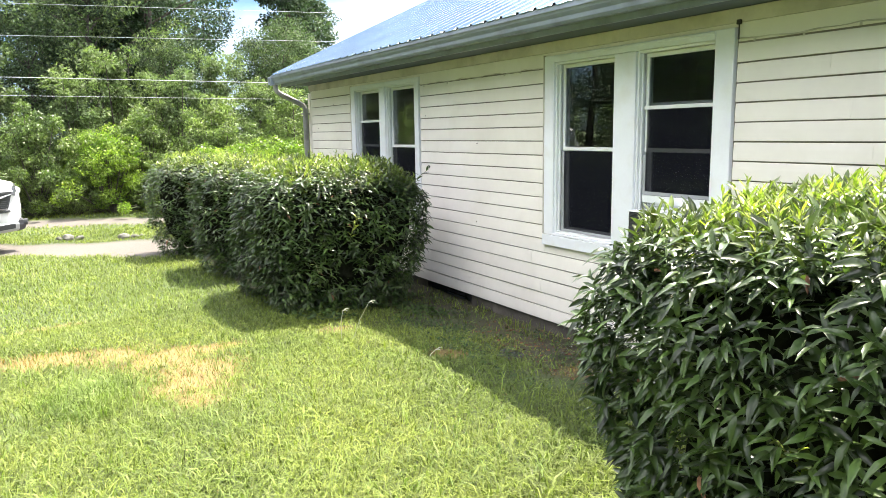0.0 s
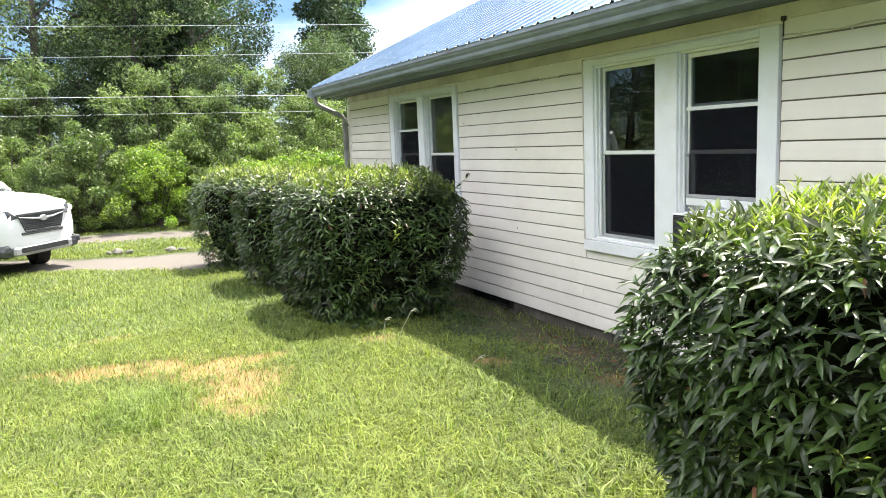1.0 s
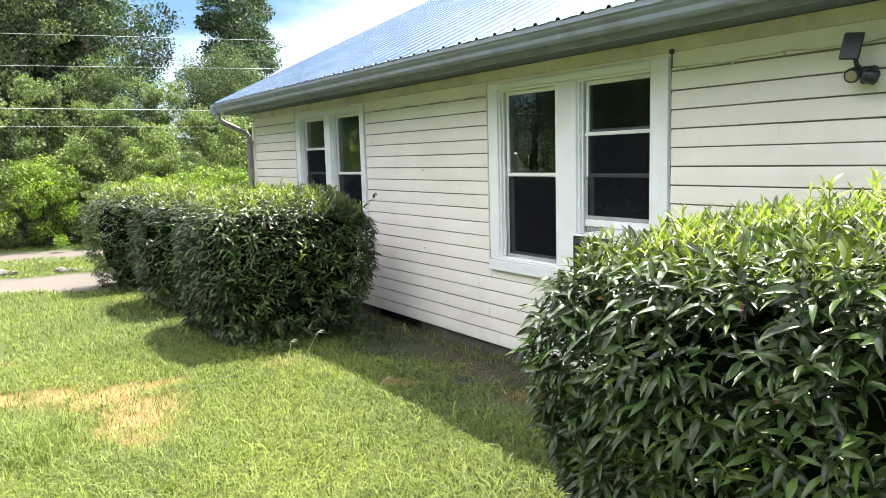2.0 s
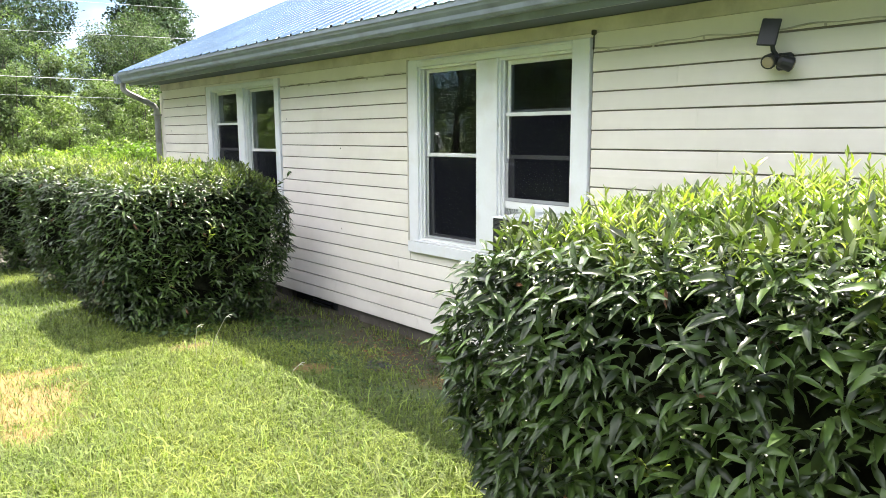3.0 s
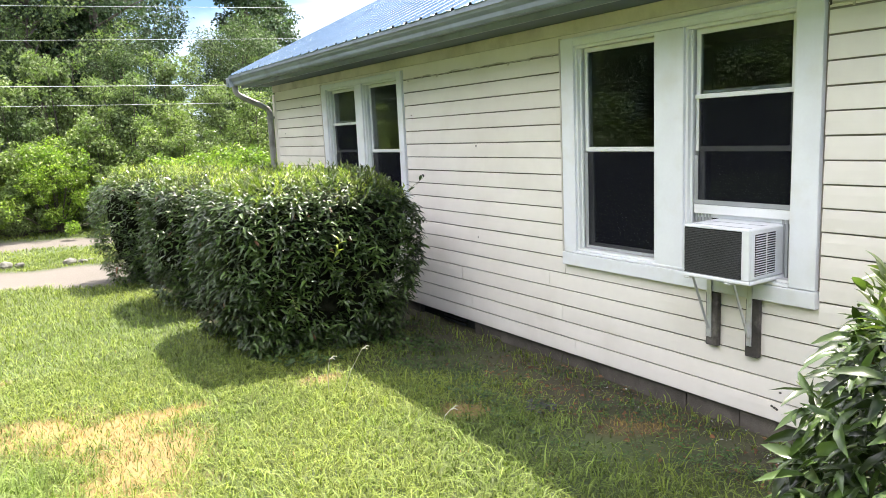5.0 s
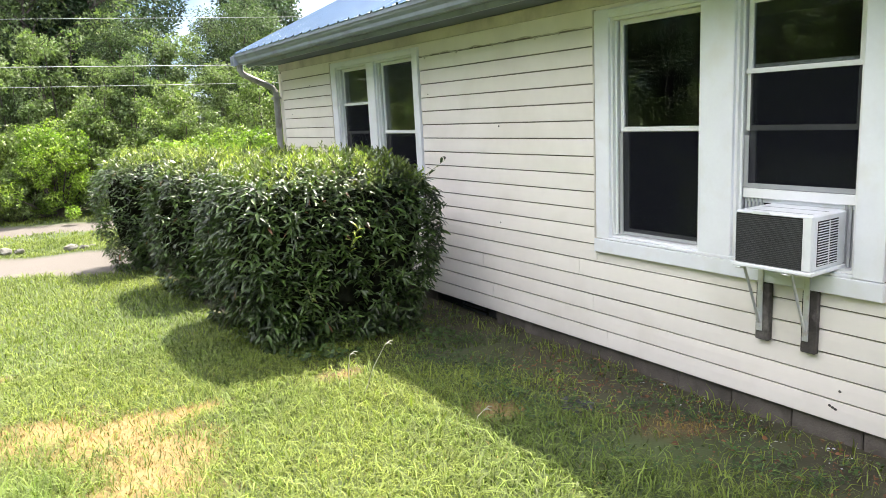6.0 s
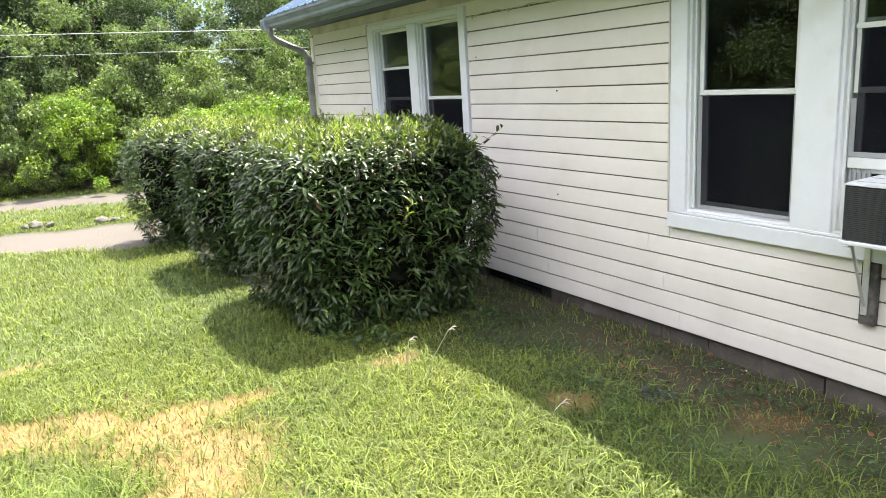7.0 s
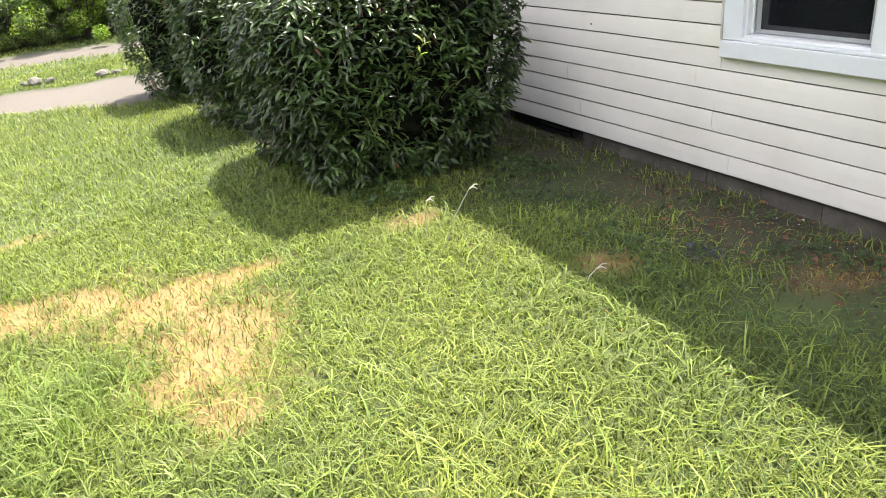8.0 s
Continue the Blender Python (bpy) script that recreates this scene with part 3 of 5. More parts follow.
# windows
def window_group(y0, raised, units):
    """A white double window; raised: which unit has its lower sash pushed up."""
    win = new("window")
    win.empty_display_size = 0.1
    win.parent = house
    at_house(win)
    win["label"] = "white double-hung double window with dark panes"

    def p(name, specs, mat=TRIM, bevel=0.003, label="", parent=win):
        return part(name, boxes(*[(x0, x1, y0 + a, y0 + b, z0, z1) for x0, x1, a, b, z0, z1 in specs], bevel=bevel), mat, parent, label)

    p("casing", [(TRIM_X, W + 0.02, 0, units[0][0], Z_SILL + 0.09, Z_HEAD)])
    p("casing", [(TRIM_X, W + 0.02, units[0][1], units[1][0], Z_SILL + 0.09, Z_HEAD - 0.063)])
    p("casing", [(TRIM_X, W + 0.02, 1.84, WIDE, Z_SILL + 0.09, Z_HEAD)])
    p("head_casing", [(TRIM_X, W + 0.02, units[0][0] + 0.002, 1.838, Z_HEAD - 0.06, Z_HEAD), (TRIM_X - 0.008, TRIM_X - 0.001, units[0][0] + 0.002, 1.838, Z_HEAD - 0.025, Z_HEAD - 0.005)])
    p("sill", [(TRIM_X - 0.012, W + 0.02, -0.01, WIDE + 0.01, Z_SILL - 0.01, Z_SILL + 0.085), (TRIM_X - 0.004, TRIM_X + 0.03, units[0][0], 1.84, Z_SILL + 0.088, Z_SILL + 0.105)], label="white sloped sill apron")
    p("drip_cap", [(TRIM_X - 0.006, W, WIDE + 0.001, WIDE + 0.012, Z_SILL + 0.09, Z_HEAD + 0.01)], FRIEZE, 0.001)
    zb, zt = Z_SILL + 0.106, Z_HEAD - 0.061
    for k, (a, b) in enumerate(units):
        up = k in raised
        p("jamb", [(W - 0.012, W + 0.14, a, a + 0.018, zb, zt), (W - 0.012, W + 0.14, b - 0.018, b, zb, zt), (W - 0.012, W + 0.14, a + 0.019, b - 0.019, zt - 0.018, zt), (W - 0.012, W + 0.14, a + 0.019, b - 0.019, zb, zb + 0.015)], SASH, 0.001)
        for ya in (b - 0.032, a + 0.0185):
            p("stop", [(W + 0.014, W + 0.028, ya, ya + 0.0135, zb + 0.02, zt - 0.019)], SASH, 0.001)
        mid = 1.53

        def sash(name, z0, z1, x, mat=SASH, w=0.038, rail=None):
            ya, yb = a + 0.034, b - 0.034
            rail = rail or w
            fr = p(name, [(x, x + 0.03, ya, ya + w, z0, z1), (x, x + 0.03, yb - w, yb, z0, z1), (x, x + 0.03, ya + w, yb - w, z1 - rail, z1), (x, x + 0.03, ya + w, yb - w, z0, z0 + rail)], mat, 0.002)
            g = p("pane", [(x + 0.008, x + 0.011, ya + w, yb - w, z0 + rail, z1 - rail), (x + 0.020, x + 0.023, ya + w, yb - w, z0 + rail, z1 - rail)], GLASS, 0, parent=fr)
            g.visible_shadow = False
            return fr
        sash("upper_sash", mid - 0.015, zt - 0.02, W + 0.045, w=0.03, rail=0.03)
        if up:
            lo = sash("lower_sash", 1.13, 1.885, W + 0.080, w=0.036)
            p("screen_rail", [(W + 0.030, W + 0.043, a + 0.034, b - 0.034, 1.835, 1.862)], SASH, 0.002)
            p("screen_rail", [(W + 0.030, W + 0.043, a + 0.034, b - 0.034, 1.13, 1.185)], SASH, 0.002)
            p("screen_frame", [(W + 0.030, W + 0.042, b - 0.062, b - 0.034, 1.19, 1.49), (W + 0.030, W + 0.042, a + 0.034, b - 0.062, 1.188, 1.215)], SCREEN_FRAME, 0.0, "grey screen frame")
            p("insect_screen", [(W + 0.036, W + 0.0365, a + 0.034, b - 0.062, 1.215, 1.835)], MESH, 0, "fine dark insect screen")
        else:
            sash("lower_sash", zb + 0.016, mid + 0.02, W + 0.080, w=0.036, rail=0.04)
            p("screen_frame", [(W + 0.034, W + 0.044, a + 0.034, a + 0.056, zb + 0.02, mid - 0.02), (W + 0.034, W + 0.044, b - 0.066, b - 0.034, zb + 0.02, mid - 0.02),
                               (W + 0.034, W + 0.044, a + 0.057, b - 0.067, zb + 0.02, zb + 0.042)], SCREEN_FRAME, 0.001, "grey screen frame")
            p("insect_screen", [(W + 0.038, W + 0.0385, a + 0.056, b - 0.066, zb + 0.042, mid - 0.02)], MESH, 0, "fine dark insect screen")
    return win


near_window = window_group(GROUPS[0], (0,), UNITS[0])
far_window = window_group(GROUPS[1], (1,), UNITS[1])

# foundation of blocks, with a crawl-space vent
hpart("foundation", boxes((W + 0.075, W + 0.20, Y0, 6.60, -0.6, SIDE_BOTTOM), (W + 0.075, W + 0.20, 6.98, Y1, -0.6, SIDE_BOTTOM), (W + 0.15, W + 0.2, 6.60, 6.98, -0.6, SIDE_BOTTOM)), VOID, "dark block foundation")
foundation = [o for o in house.children if o.name.startswith("foundation")][0]
part("crawl_vent", boxes((W + 0.05, W + 0.06, 6.60, 6.98, -0.4, -0.335), *[(W + 0.045, W + 0.06, 6.60, 6.98, -0.32 + 0.04 * i, -0.30 + 0.04 * i) for i in range(6)]), BLACK, foundation, "black louvred crawl vent")
rb = random.Random(4)
BLOCKS = []
for v in range(4):
    bm = boxes((0, 0.06, 0.004, 0.396, -0.36, 0.0), bevel=0.006)
    for vert in bm.verts:
        vert.co += Vector((rb.uniform(-0.006, 0.006), rb.uniform(-0.003, 0.003), rb.uniform(-0.008, 0.002)))
    me = bpy.data.meshes.new("foundation_block")
    bm.to_mesh(me)
    bm.free()
    me.materials.append(BLOCK)
    BLOCKS.append(me)
y = Y0
while y < Y1 - 0.3:
    if not 6.2 < y + 0.2 < 7.2 or y + 0.4 < 6.6 or y > 6.98:
        ob = new("foundation_block", rb.choice(BLOCKS))
        ob.parent = foundation
        ob.location = (W + 0.012, y, SIDE_BOTTOM - 0.002)
    y += 0.4 if not (y < 6.6 < y + 0.8) else (6.98 - y if y >= 6.2 else 0.4)


# vinyl siding, course by course
COURSE = 0.127
LAP = [(-0.0005, COURSE - 0.0095), (-0.0100, COURSE - 0.0095), (-0.0115, COURSE - 0.0125), (-0.0155, COURSE * 0.56), (-0.0175, 0.004), (-0.0165, 0.0), (-0.0005, 0.0)]     # gaps left open to the darker backing stand for the laps' shadow lines


def plank_mesh(y0, y1):
    bm = extrude_y([(x, z) for x, z in LAP], 0, y1 - y0)
    me = bpy.data.meshes.new("siding_plank")
    bm.to_mesh(me)
    bm.free()
    me.materials.append(VINYL)
    return me


PLANKS = {}
rs = random.Random(11)
for c in range(19):
    z = SIDE_BOTTOM + c * COURSE
    if z + COURSE > 2.345:
        continue
    runs = [(Y0, Y1 - 0.062)] if z + COURSE < Z_SILL - 0.011 else [(Y0, 3.115), (5.115, 7.44), (9.44, Y1 - 0.062)]
    for a, b in runs:
        cut = [a]
        if b - a > 3.0:
            y = a + 0.9 + (c * 1.37) % 2.6
            while y < b - 0.6:
                cut.append(y)
                y += 3.66
        cut.append(b)
        for q, (ya, yb) in enumerate(zip(cut, cut[1:])):
            key = round(yb - ya, 3)
            if key not in PLANKS:
                PLANKS[key] = plank_mesh(ya, yb - 0.0015)
            ob = new("siding_plank", PLANKS[key])
            ob.parent = front_wall
            ob.location = (W - 0.0008 * (q % 2), ya, z)
            ob.rotation_euler = (radians(rs.uniform(-0.02, 0.02)), 0, 0)
for ya, yb in ((3.116, 5.114), (7.441, 9.439)):
    part("siding_plank", boxes((W - 0.013, W - 0.0005, ya, yb, SIDE_BOTTOM + 5 * COURSE + 0.0005, Z_SILL - 0.011)), VINYL, front_wall)
for ya, yb in ((Y0, 3.115), (5.115, 7.44), (9.44, Y1 - 0.062)):
    ob = part("siding_plank", boxes((W - 0.012, W - 0.0005, ya, yb, 2.2405, 2.3580)), VINYL, front_wall)
for ya, yb in ((3.116, 5.114), (7.441, 9.439)):
    part("siding_plank", boxes((W - 0.012, W - 0.0005, ya, yb, Z_HEAD + 0.002, 2.3580)), VINYL, front_wall)
# nail heads and small wasp-nest spots on the siding
for i, (y, z) in enumerate([(6.23, 1.57), (6.25, 0.757), (7.31, 1.88), (10.77, 1.775), (10.1, 2.12), (3.321, 0.131), (3.356, 0.03), (3.372, 0.036), (3.34, 0.024)]):
    bm = bmesh.new()
    bmesh.ops.create_icosphere(bm, subdivisions=1, radius=0.008, matrix=Matrix.Translation((W - 0.016, y, z)) @ Matrix.Diagonal((0.5, 1.3, 1, 1)))
    hpart("mud_spot", bm, DARKWOOD, "small dark chip in the siding")

hpart("cable_clip", boxes((W - 0.045, W - 0.023, 3.085, 3.115, 2.345, 2.375), (W - 0.036, W - 0.028, 3.095, 3.105, 2.25, 2.345), bevel=0.003), DARKWOOD, "small dark cable clip")
# ---- air conditioner in the window ----
ac = thing("air_conditioner", "white window air conditioner with a charcoal grille", "air conditioner", at=(4.1, 3.62, 0.77))


def acpart(name, bm, mat, label="", parent=None):
    ob = part(name, bm, mat, parent or ac, label)
    if parent is None:
        ob.matrix_parent_inverse = Matrix.Translation((-4.1, -3.62, -0.77))
    return ob


AX, AY0, AY1, AZ0, AZ1 = 3.955, 3.370, 3.810, 0.805, 1.103
acpart("case", boxes((AX + 0.012, 4.36, AY0, AY1, AZ0 + 0.012, AZ1), bevel=0.008), AC_WHITE)
acpart("base_pan", boxes((AX - 0.006, 4.30, AY0 - 0.008, AY1 + 0.008, AZ0 - 0.012, AZ0 + 0.011), bevel=0.005), AC_WHITE)
acpart("rear_frame", boxes((AX, AX + 0.011, AY0 + 0.002, AY0 + 0.05, AZ0 + 0.014, AZ1 - 0.004), (AX, AX + 0.011, AY1 - 0.008, AY1 - 0.001, AZ0 + 0.014, AZ1 - 0.004), (AX, AX + 0.011, AY0 + 0.051, AY1 - 0.009, AZ1 - 0.012, AZ1 - 0.004), bevel=0.002), AC_WHITE)
grille = acpart("rear_grille", boxes((AX + 0.004, AX + 0.0115, AY0 + 0.051, AY1 - 0.009, AZ0 + 0.014, AZ1 - 0.013)), AC_SLOT, "charcoal finned rear grille")
fin = boxes((-0.004, 0.004, 0, AY1 - AY0 - 0.062, 0, 0.0062), bevel=0.001)
fin_me = bpy.data.meshes.new("fin")
fin.to_mesh(fin_me)
fin.free()
fin_me.materials.append(AC_GRILLE)
for i in range(27):
    ob = new("fin", fin_me)
    ob.parent = grille
    ob.location = (AX + 0.002, AY0 + 0.052, AZ0 + 0.016 + i * 0.0098)
louvre = acpart("side_louvre", boxes((AX + 0.05, AX + 0.235, AY0 - 0.003, AY0 - 0.0005, AZ0 + 0.035, AZ1 - 0.03)), AC_SLOT, "black side vent")
slat = boxes((0, 0.185, -0.006, 0.0, 0, 0.0046), bevel=0.001)
slat_me = bpy.data.meshes.new("slat")
slat.to_mesh(slat_me)
slat.free()
slat_me.materials.append(AC_WHITE)
for i in range(17):
    ob = new("slat", slat_me)
    ob.parent = louvre
    ob.location = (AX + 0.05, AY0 - 0.003, AZ0 + 0.041 + i * 0.0135)
part("divider", boxes((AX + 0.138, AX + 0.148, AY0 - 0.011, AY0 - 0.0095, AZ0 + 0.035, AZ1 - 0.03)), AC_WHITE, louvre)
acpart("badge", boxes((AX - 0.006, AX - 0.001, 3.60, 3.70, AZ1 - 0.012, AZ1 + 0.004), bevel=0.002), AC_WHITE)
acpart("top_groove", boxes((AX + 0.06, AX + 0.066, AY0 + 0.03, AY1 - 0.03, AZ1 + 0.0005, AZ1 + 0.002), (4.15, 4.156, AY0 + 0.03, AY1 - 0.03, AZ1 + 0.0005, AZ1 + 0.002)), ACCORDION)
for first, count in ((3.316, 6), (3.850, 9)):
    for i in range(count):
        dx = 0.012 * (i % 2)
        acpart("accordion_pleat", boxes((W + 0.045 + dx, W + 0.060 + dx, first + 0.0125 * i, first + 0.012 + 0.0125 * i, 0.785, 1.128)), ACCORDION)
acpart("top_seal", boxes((W + 0.05, W + 0.09, 3.32, 3.96, 1.104, 1.130), bevel=0.004), AC_WHITE)

for y in (3.765, 3.49):
    br = thing("support_bracket", "steel support bracket on a dark weathered board", "bracket", "brackets under the air conditioner", at=(W, y, 0.3))

    def bp(name, bm, mat, label=""):
        ob = part(name, bm, mat, br, label)
        ob.matrix_parent_inverse = Matrix.Translation((-W, -y, -0.3))
    lean = 0.012 if y < 3.6 else 0.0
    bp("board", boxes((W - 0.052, W - 0.0145, y - 0.042, y + 0.042, 0.323 - lean, 0.66), bevel=0.004), DARKWOOD, "dark weathered board")
    bp("upright", boxes((W - 0.062, W - 0.053, y - 0.004, y + 0.030, 0.378, 0.79), bevel=0.002), STEEL)
    bp("arm", boxes((AX - 0.01, W - 0.063, y - 0.004, y + 0.030, 0.782, 0.7915), bevel=0.002), STEEL)
    bp("brace", tube([(W - 0.064, y + 0.013, 0.433), (AX + 0.05, y + 0.013, 0.785)], 0.009, 6), STEEL, "rusty diagonal brace")
    bm = bmesh.new()
    for z in (0.403, 0.493, 0.613):
        bmesh.ops.create_cone(bm, cap_ends=True, segments=8, radius1=0.008, radius2=0.006, depth=0.006, matrix=Matrix.Translation((W - 0.065, y + 0.013, z)) @ Matrix.Rotation(math.pi / 2, 4, "Y"))
    bp("bolt", bm, STEEL)

# ---- solar security light ----
lamp = thing("security_light", "black solar security light with two round lamp heads", "wall light", at=(W, 1.9, 2.1))


def lp(name, bm, mat, label="", m=None):
    ob = part(name, bm, mat, lamp, label)
    ob.matrix_parent_inverse = Matrix.Translation((-W, -1.9, -2.1))
    if m:
        ob.matrix_basis = m
    return ob


lp("mount", boxes((W - 0.06, W - 0.019, 1.79, 1.87, 2.03, 2.12), bevel=0.01), BLACK)
lp("arm", tube([(W - 0.07, 1.85, 2.09), (W - 0.105, 1.866, 2.13), (W - 0.115, 1.874, 2.19)], 0.012, 8), BLACK)
lp("panel_case", boxes((-0.012, 0.0, -0.050, 0.050, -0.072, 0.072), bevel=0.005), BLACK, "", pose(W - 0.13, 1.880, 2.222, 7, 12, 8))
lp("solar_panel", boxes((-0.0145, -0.0125, -0.044, 0.044, -0.066, 0.066)), SOLAR, "dark solar cell", pose(W - 0.13, 1.880, 2.222, 7, 12, 8))
for dy, dz, way in ((-0.012, 0.003, (-0.88, -0.12, -0.30)), (-0.100, -0.015, (0.55, -0.70, -0.30))):
    d = Vector(way).normalized()
    c = Vector((W - 0.11, 1.89 + dy, 2.075 + dz))
    bm = tube([c - d * 0.045, c - d * 0.03, c + d * 0.02, c + d * 0.03], [0.022, 0.034, 0.040, 0.038], 16)
    lp("lamp_head", bm, BLACK)
    bm = tube([c + d * 0.0305, c + d * 0.038, c + d * 0.041], [0.030, 0.027, 0.012], 16)
    lp("lens", bm, LENS, "cream lamp lens")


# ---- hedges ----
def tuck_foot(p, box):
    """Draws the lower part of a hedge in, and lets the crown of the long hedge rise towards its near end."""
    cx, cy, hx, hy, z0, z1 = box
    rise, amount = (0.95, 0.20) if hy > 1.2 else (0.75, 0.16)
    tuck = np.clip((z0 + rise - p[:, 2]) / rise, 0, 1)
    p = p.copy()
    p[:, 0] += (cx - p[:, 0]) * tuck * amount
    p[:, 1] += (cy - p[:, 1]) * tuck * amount
    if hy > 1.2:
        p[:, 2] += 0.11 * np.clip((1.95 - p[:, 1]) / 1.1, 0, 1) * np.clip((p[:, 2] - 0.5) / 0.8, 0, 1)
    return p


def hedge_points(n, seed, box, round_to=4.2, top_share=1.0, lump=0.06):
    """Points on an uneven rounded box (cx, cy, hx, hy, z0, z1) and their outward normals."""
    cx, cy, hx, hy, z0, z1 = box
    r = np.random.RandomState(seed)
    hz = (z1 - z0) / 2
    area = np.array([hy * hz, hy * hz, hx * hz, hx * hz, hx * hy * top_share, hx * hy * 0.15])
    face = r.choice(6, n, p=area / area.sum())
    u = r.uniform(-1, 1, (n, 3))
    for k, (ax, sg) in enumerate(((0, -1), (0, 1), (1, -1), (1, 1), (2, 1), (2, -1))):
        u[face == k, ax] = sg
    q = np.abs(u) ** round_to
    u = u / (q.sum(1) ** (1 / round_to))[:, None]
    nrm = unit(np.sign(u) * np.abs(u) ** (round_to - 1) / np.array([hx, hy, hz]))
    p = u * np.array([hx, hy, hz]) + np.array([cx, cy, (z0 + z1) / 2])
    p = tuck_foot(p, box)
    p += nrm * (lump * lumps(p, seed + 5, 3.2) + 0.5 * lump * lumps(p, seed + 6, 8.0))[:, None]
    return p, nrm


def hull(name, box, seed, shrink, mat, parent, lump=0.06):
    """Added dark body for the shade inside a hedge: uneven, closed, well within the leaves."""
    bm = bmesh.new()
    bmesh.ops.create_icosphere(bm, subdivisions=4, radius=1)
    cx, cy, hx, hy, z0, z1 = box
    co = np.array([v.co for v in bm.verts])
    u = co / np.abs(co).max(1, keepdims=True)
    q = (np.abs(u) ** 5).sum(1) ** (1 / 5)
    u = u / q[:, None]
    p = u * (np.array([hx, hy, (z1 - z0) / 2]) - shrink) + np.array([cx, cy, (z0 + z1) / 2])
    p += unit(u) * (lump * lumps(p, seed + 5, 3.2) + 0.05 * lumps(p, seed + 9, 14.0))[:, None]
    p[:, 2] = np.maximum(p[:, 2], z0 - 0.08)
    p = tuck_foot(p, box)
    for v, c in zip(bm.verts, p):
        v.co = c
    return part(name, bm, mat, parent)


def laurel_hedge(box, seed, n, leaf, label, shoots, singles=0, detail=True, single_x=None):
    cx, cy, hx, hy, z0, z1 = box
    gz = float(ground_z(cx, cy))
    hedge = thing("hedge", label, "hedge", "laurel hedges along the house", at=(cx, cy, gz))
    back = Matrix.Translation((-cx, -cy, -gz))
    r = np.random.RandomState(seed)
    whorl = 6
    k = n // whorl
    n = k * whorl
    pc, nc = hedge_points(k, seed, box, 5.5 if hy > 1.2 else 4.2, top_share=1.25)
    pc = pc + nc * (0.045 - r.uniform(0, 1, k) ** 1.3 * 0.20)[:, None]
    low = (pc[:, 2] < gz + 0.42) & (r.uniform(0, 1, k) < 0.5)      # half the low whorls set deeper, to darken the foot
    pc[low] -= nc[low] * 0.16
    axis = unit(nc * 0.50 + np.array([0, 0, 0.85]) + r.normal(0, 0.30, (k, 3)))
    p, nrm, axis = np.repeat(pc, whorl, 0), np.repeat(nc, whorl, 0), np.repeat(axis, whorl, 0)
    turn = np.tile(np.arange(whorl) * 2.4, k) + np.repeat(r.uniform(0, 6.28, k), whorl) + r.normal(0, 0.3, n)
    side = unit(np.cross(axis, np.array([0.3, 0.2, 1.0])))
    other = np.cross(axis, side)
    radial = side * np.cos(turn)[:, None] + other * np.sin(turn)[:, None]
    p = p + axis * (np.tile(np.linspace(-0.75, 0.25, whorl), k) * leaf)[:, None]
    way = axis * r.uniform(-0.05, 0.55, n)[:, None] + radial + nrm * 0.25 + np.array([0, 0, -0.22]) + r.normal(0, 0.15, (n, 3))
    face = axis + r.normal(0, 0.25, (n, 3))
    size = leaf * r.uniform(0.65, 1.25, n)
    objs = []
    if singles:
        near = np.where((p[:, 0] < single_x) & (nrm[:, 2] < 0.9))[0][:singles]
        keep = np.ones(n, bool)
        keep[near] = False
    else:
        near, keep = [], np.ones(n, bool)
    fol = part_mesh("foliage", leaf_mesh("foliage", p[keep], way[keep], face[keep], size[keep], size[keep] * r.uniform(0.21, 0.30, keep.sum()), detail, 0.24), LAUREL, hedge, "glossy dark green laurel leaves")
    fol["kind"] = "stuff"
    objs.append(fol)
    # upper rim gets the paler leaves, so it looks sunlit
    m = n // 8
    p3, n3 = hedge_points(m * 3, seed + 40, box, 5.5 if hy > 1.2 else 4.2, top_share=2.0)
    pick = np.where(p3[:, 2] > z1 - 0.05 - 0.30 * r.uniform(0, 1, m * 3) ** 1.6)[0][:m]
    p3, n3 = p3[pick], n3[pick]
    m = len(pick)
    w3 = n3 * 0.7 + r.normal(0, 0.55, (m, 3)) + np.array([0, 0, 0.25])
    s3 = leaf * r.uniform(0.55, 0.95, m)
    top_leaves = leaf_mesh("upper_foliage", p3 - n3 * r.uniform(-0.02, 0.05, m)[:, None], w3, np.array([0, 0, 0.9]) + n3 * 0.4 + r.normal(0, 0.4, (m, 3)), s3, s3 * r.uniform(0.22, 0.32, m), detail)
    objs.append(part_mesh("upper_foliage", top_leaves, LAUREL_SUNLIT, hedge, "crown leaves in a paler green that holds the sunlight"))
    objs[-1]["kind"] = "stuff"
    dead = r.choice(n, max(6, n // 220), replace=False)
    objs.append(part_mesh("dead_foliage", leaf_mesh("dead_foliage", p[dead] + nrm[dead] * 0.015, way[dead] + np.array([0, 0, -0.6]), face[dead], size[dead] * 0.9, size[dead] * 0.25), DEADLEAF, hedge, "brown withered leaves"))
    objs[-1]["kind"] = "stuff"
    # single leaves on the side that one passes
    if len(near):
        kinds = []
        for i in range(4):
            me = leaf_mesh("leaf", np.zeros((1, 3)), np.array([[1.0, 0, 0]]), np.array([[0, 0, 1.0]]), np.array([1.0]), np.array([0.21 + 0.025 * i]), True, 0.10 + 0.06 * i, 0.14 + 0.05 * i)
            me.materials.append(LAUREL)
            kinds.append(me)
        for j in near:
            d = Vector(way[j]).normalized()
            s = d.cross(Vector(face[j])).normalized()
            m = Matrix((d, -s, s.cross(d))).transposed().to_4x4()
            m.translation = Vector(p[j] + nrm[j] * 0.01)
            ob = new("leaf", kinds[j % 4])
            ob.parent = hedge
            ob.matrix_parent_inverse = back
            ob.matrix_basis = m @ Matrix.Diagonal((size[j], size[j], size[j], 1))
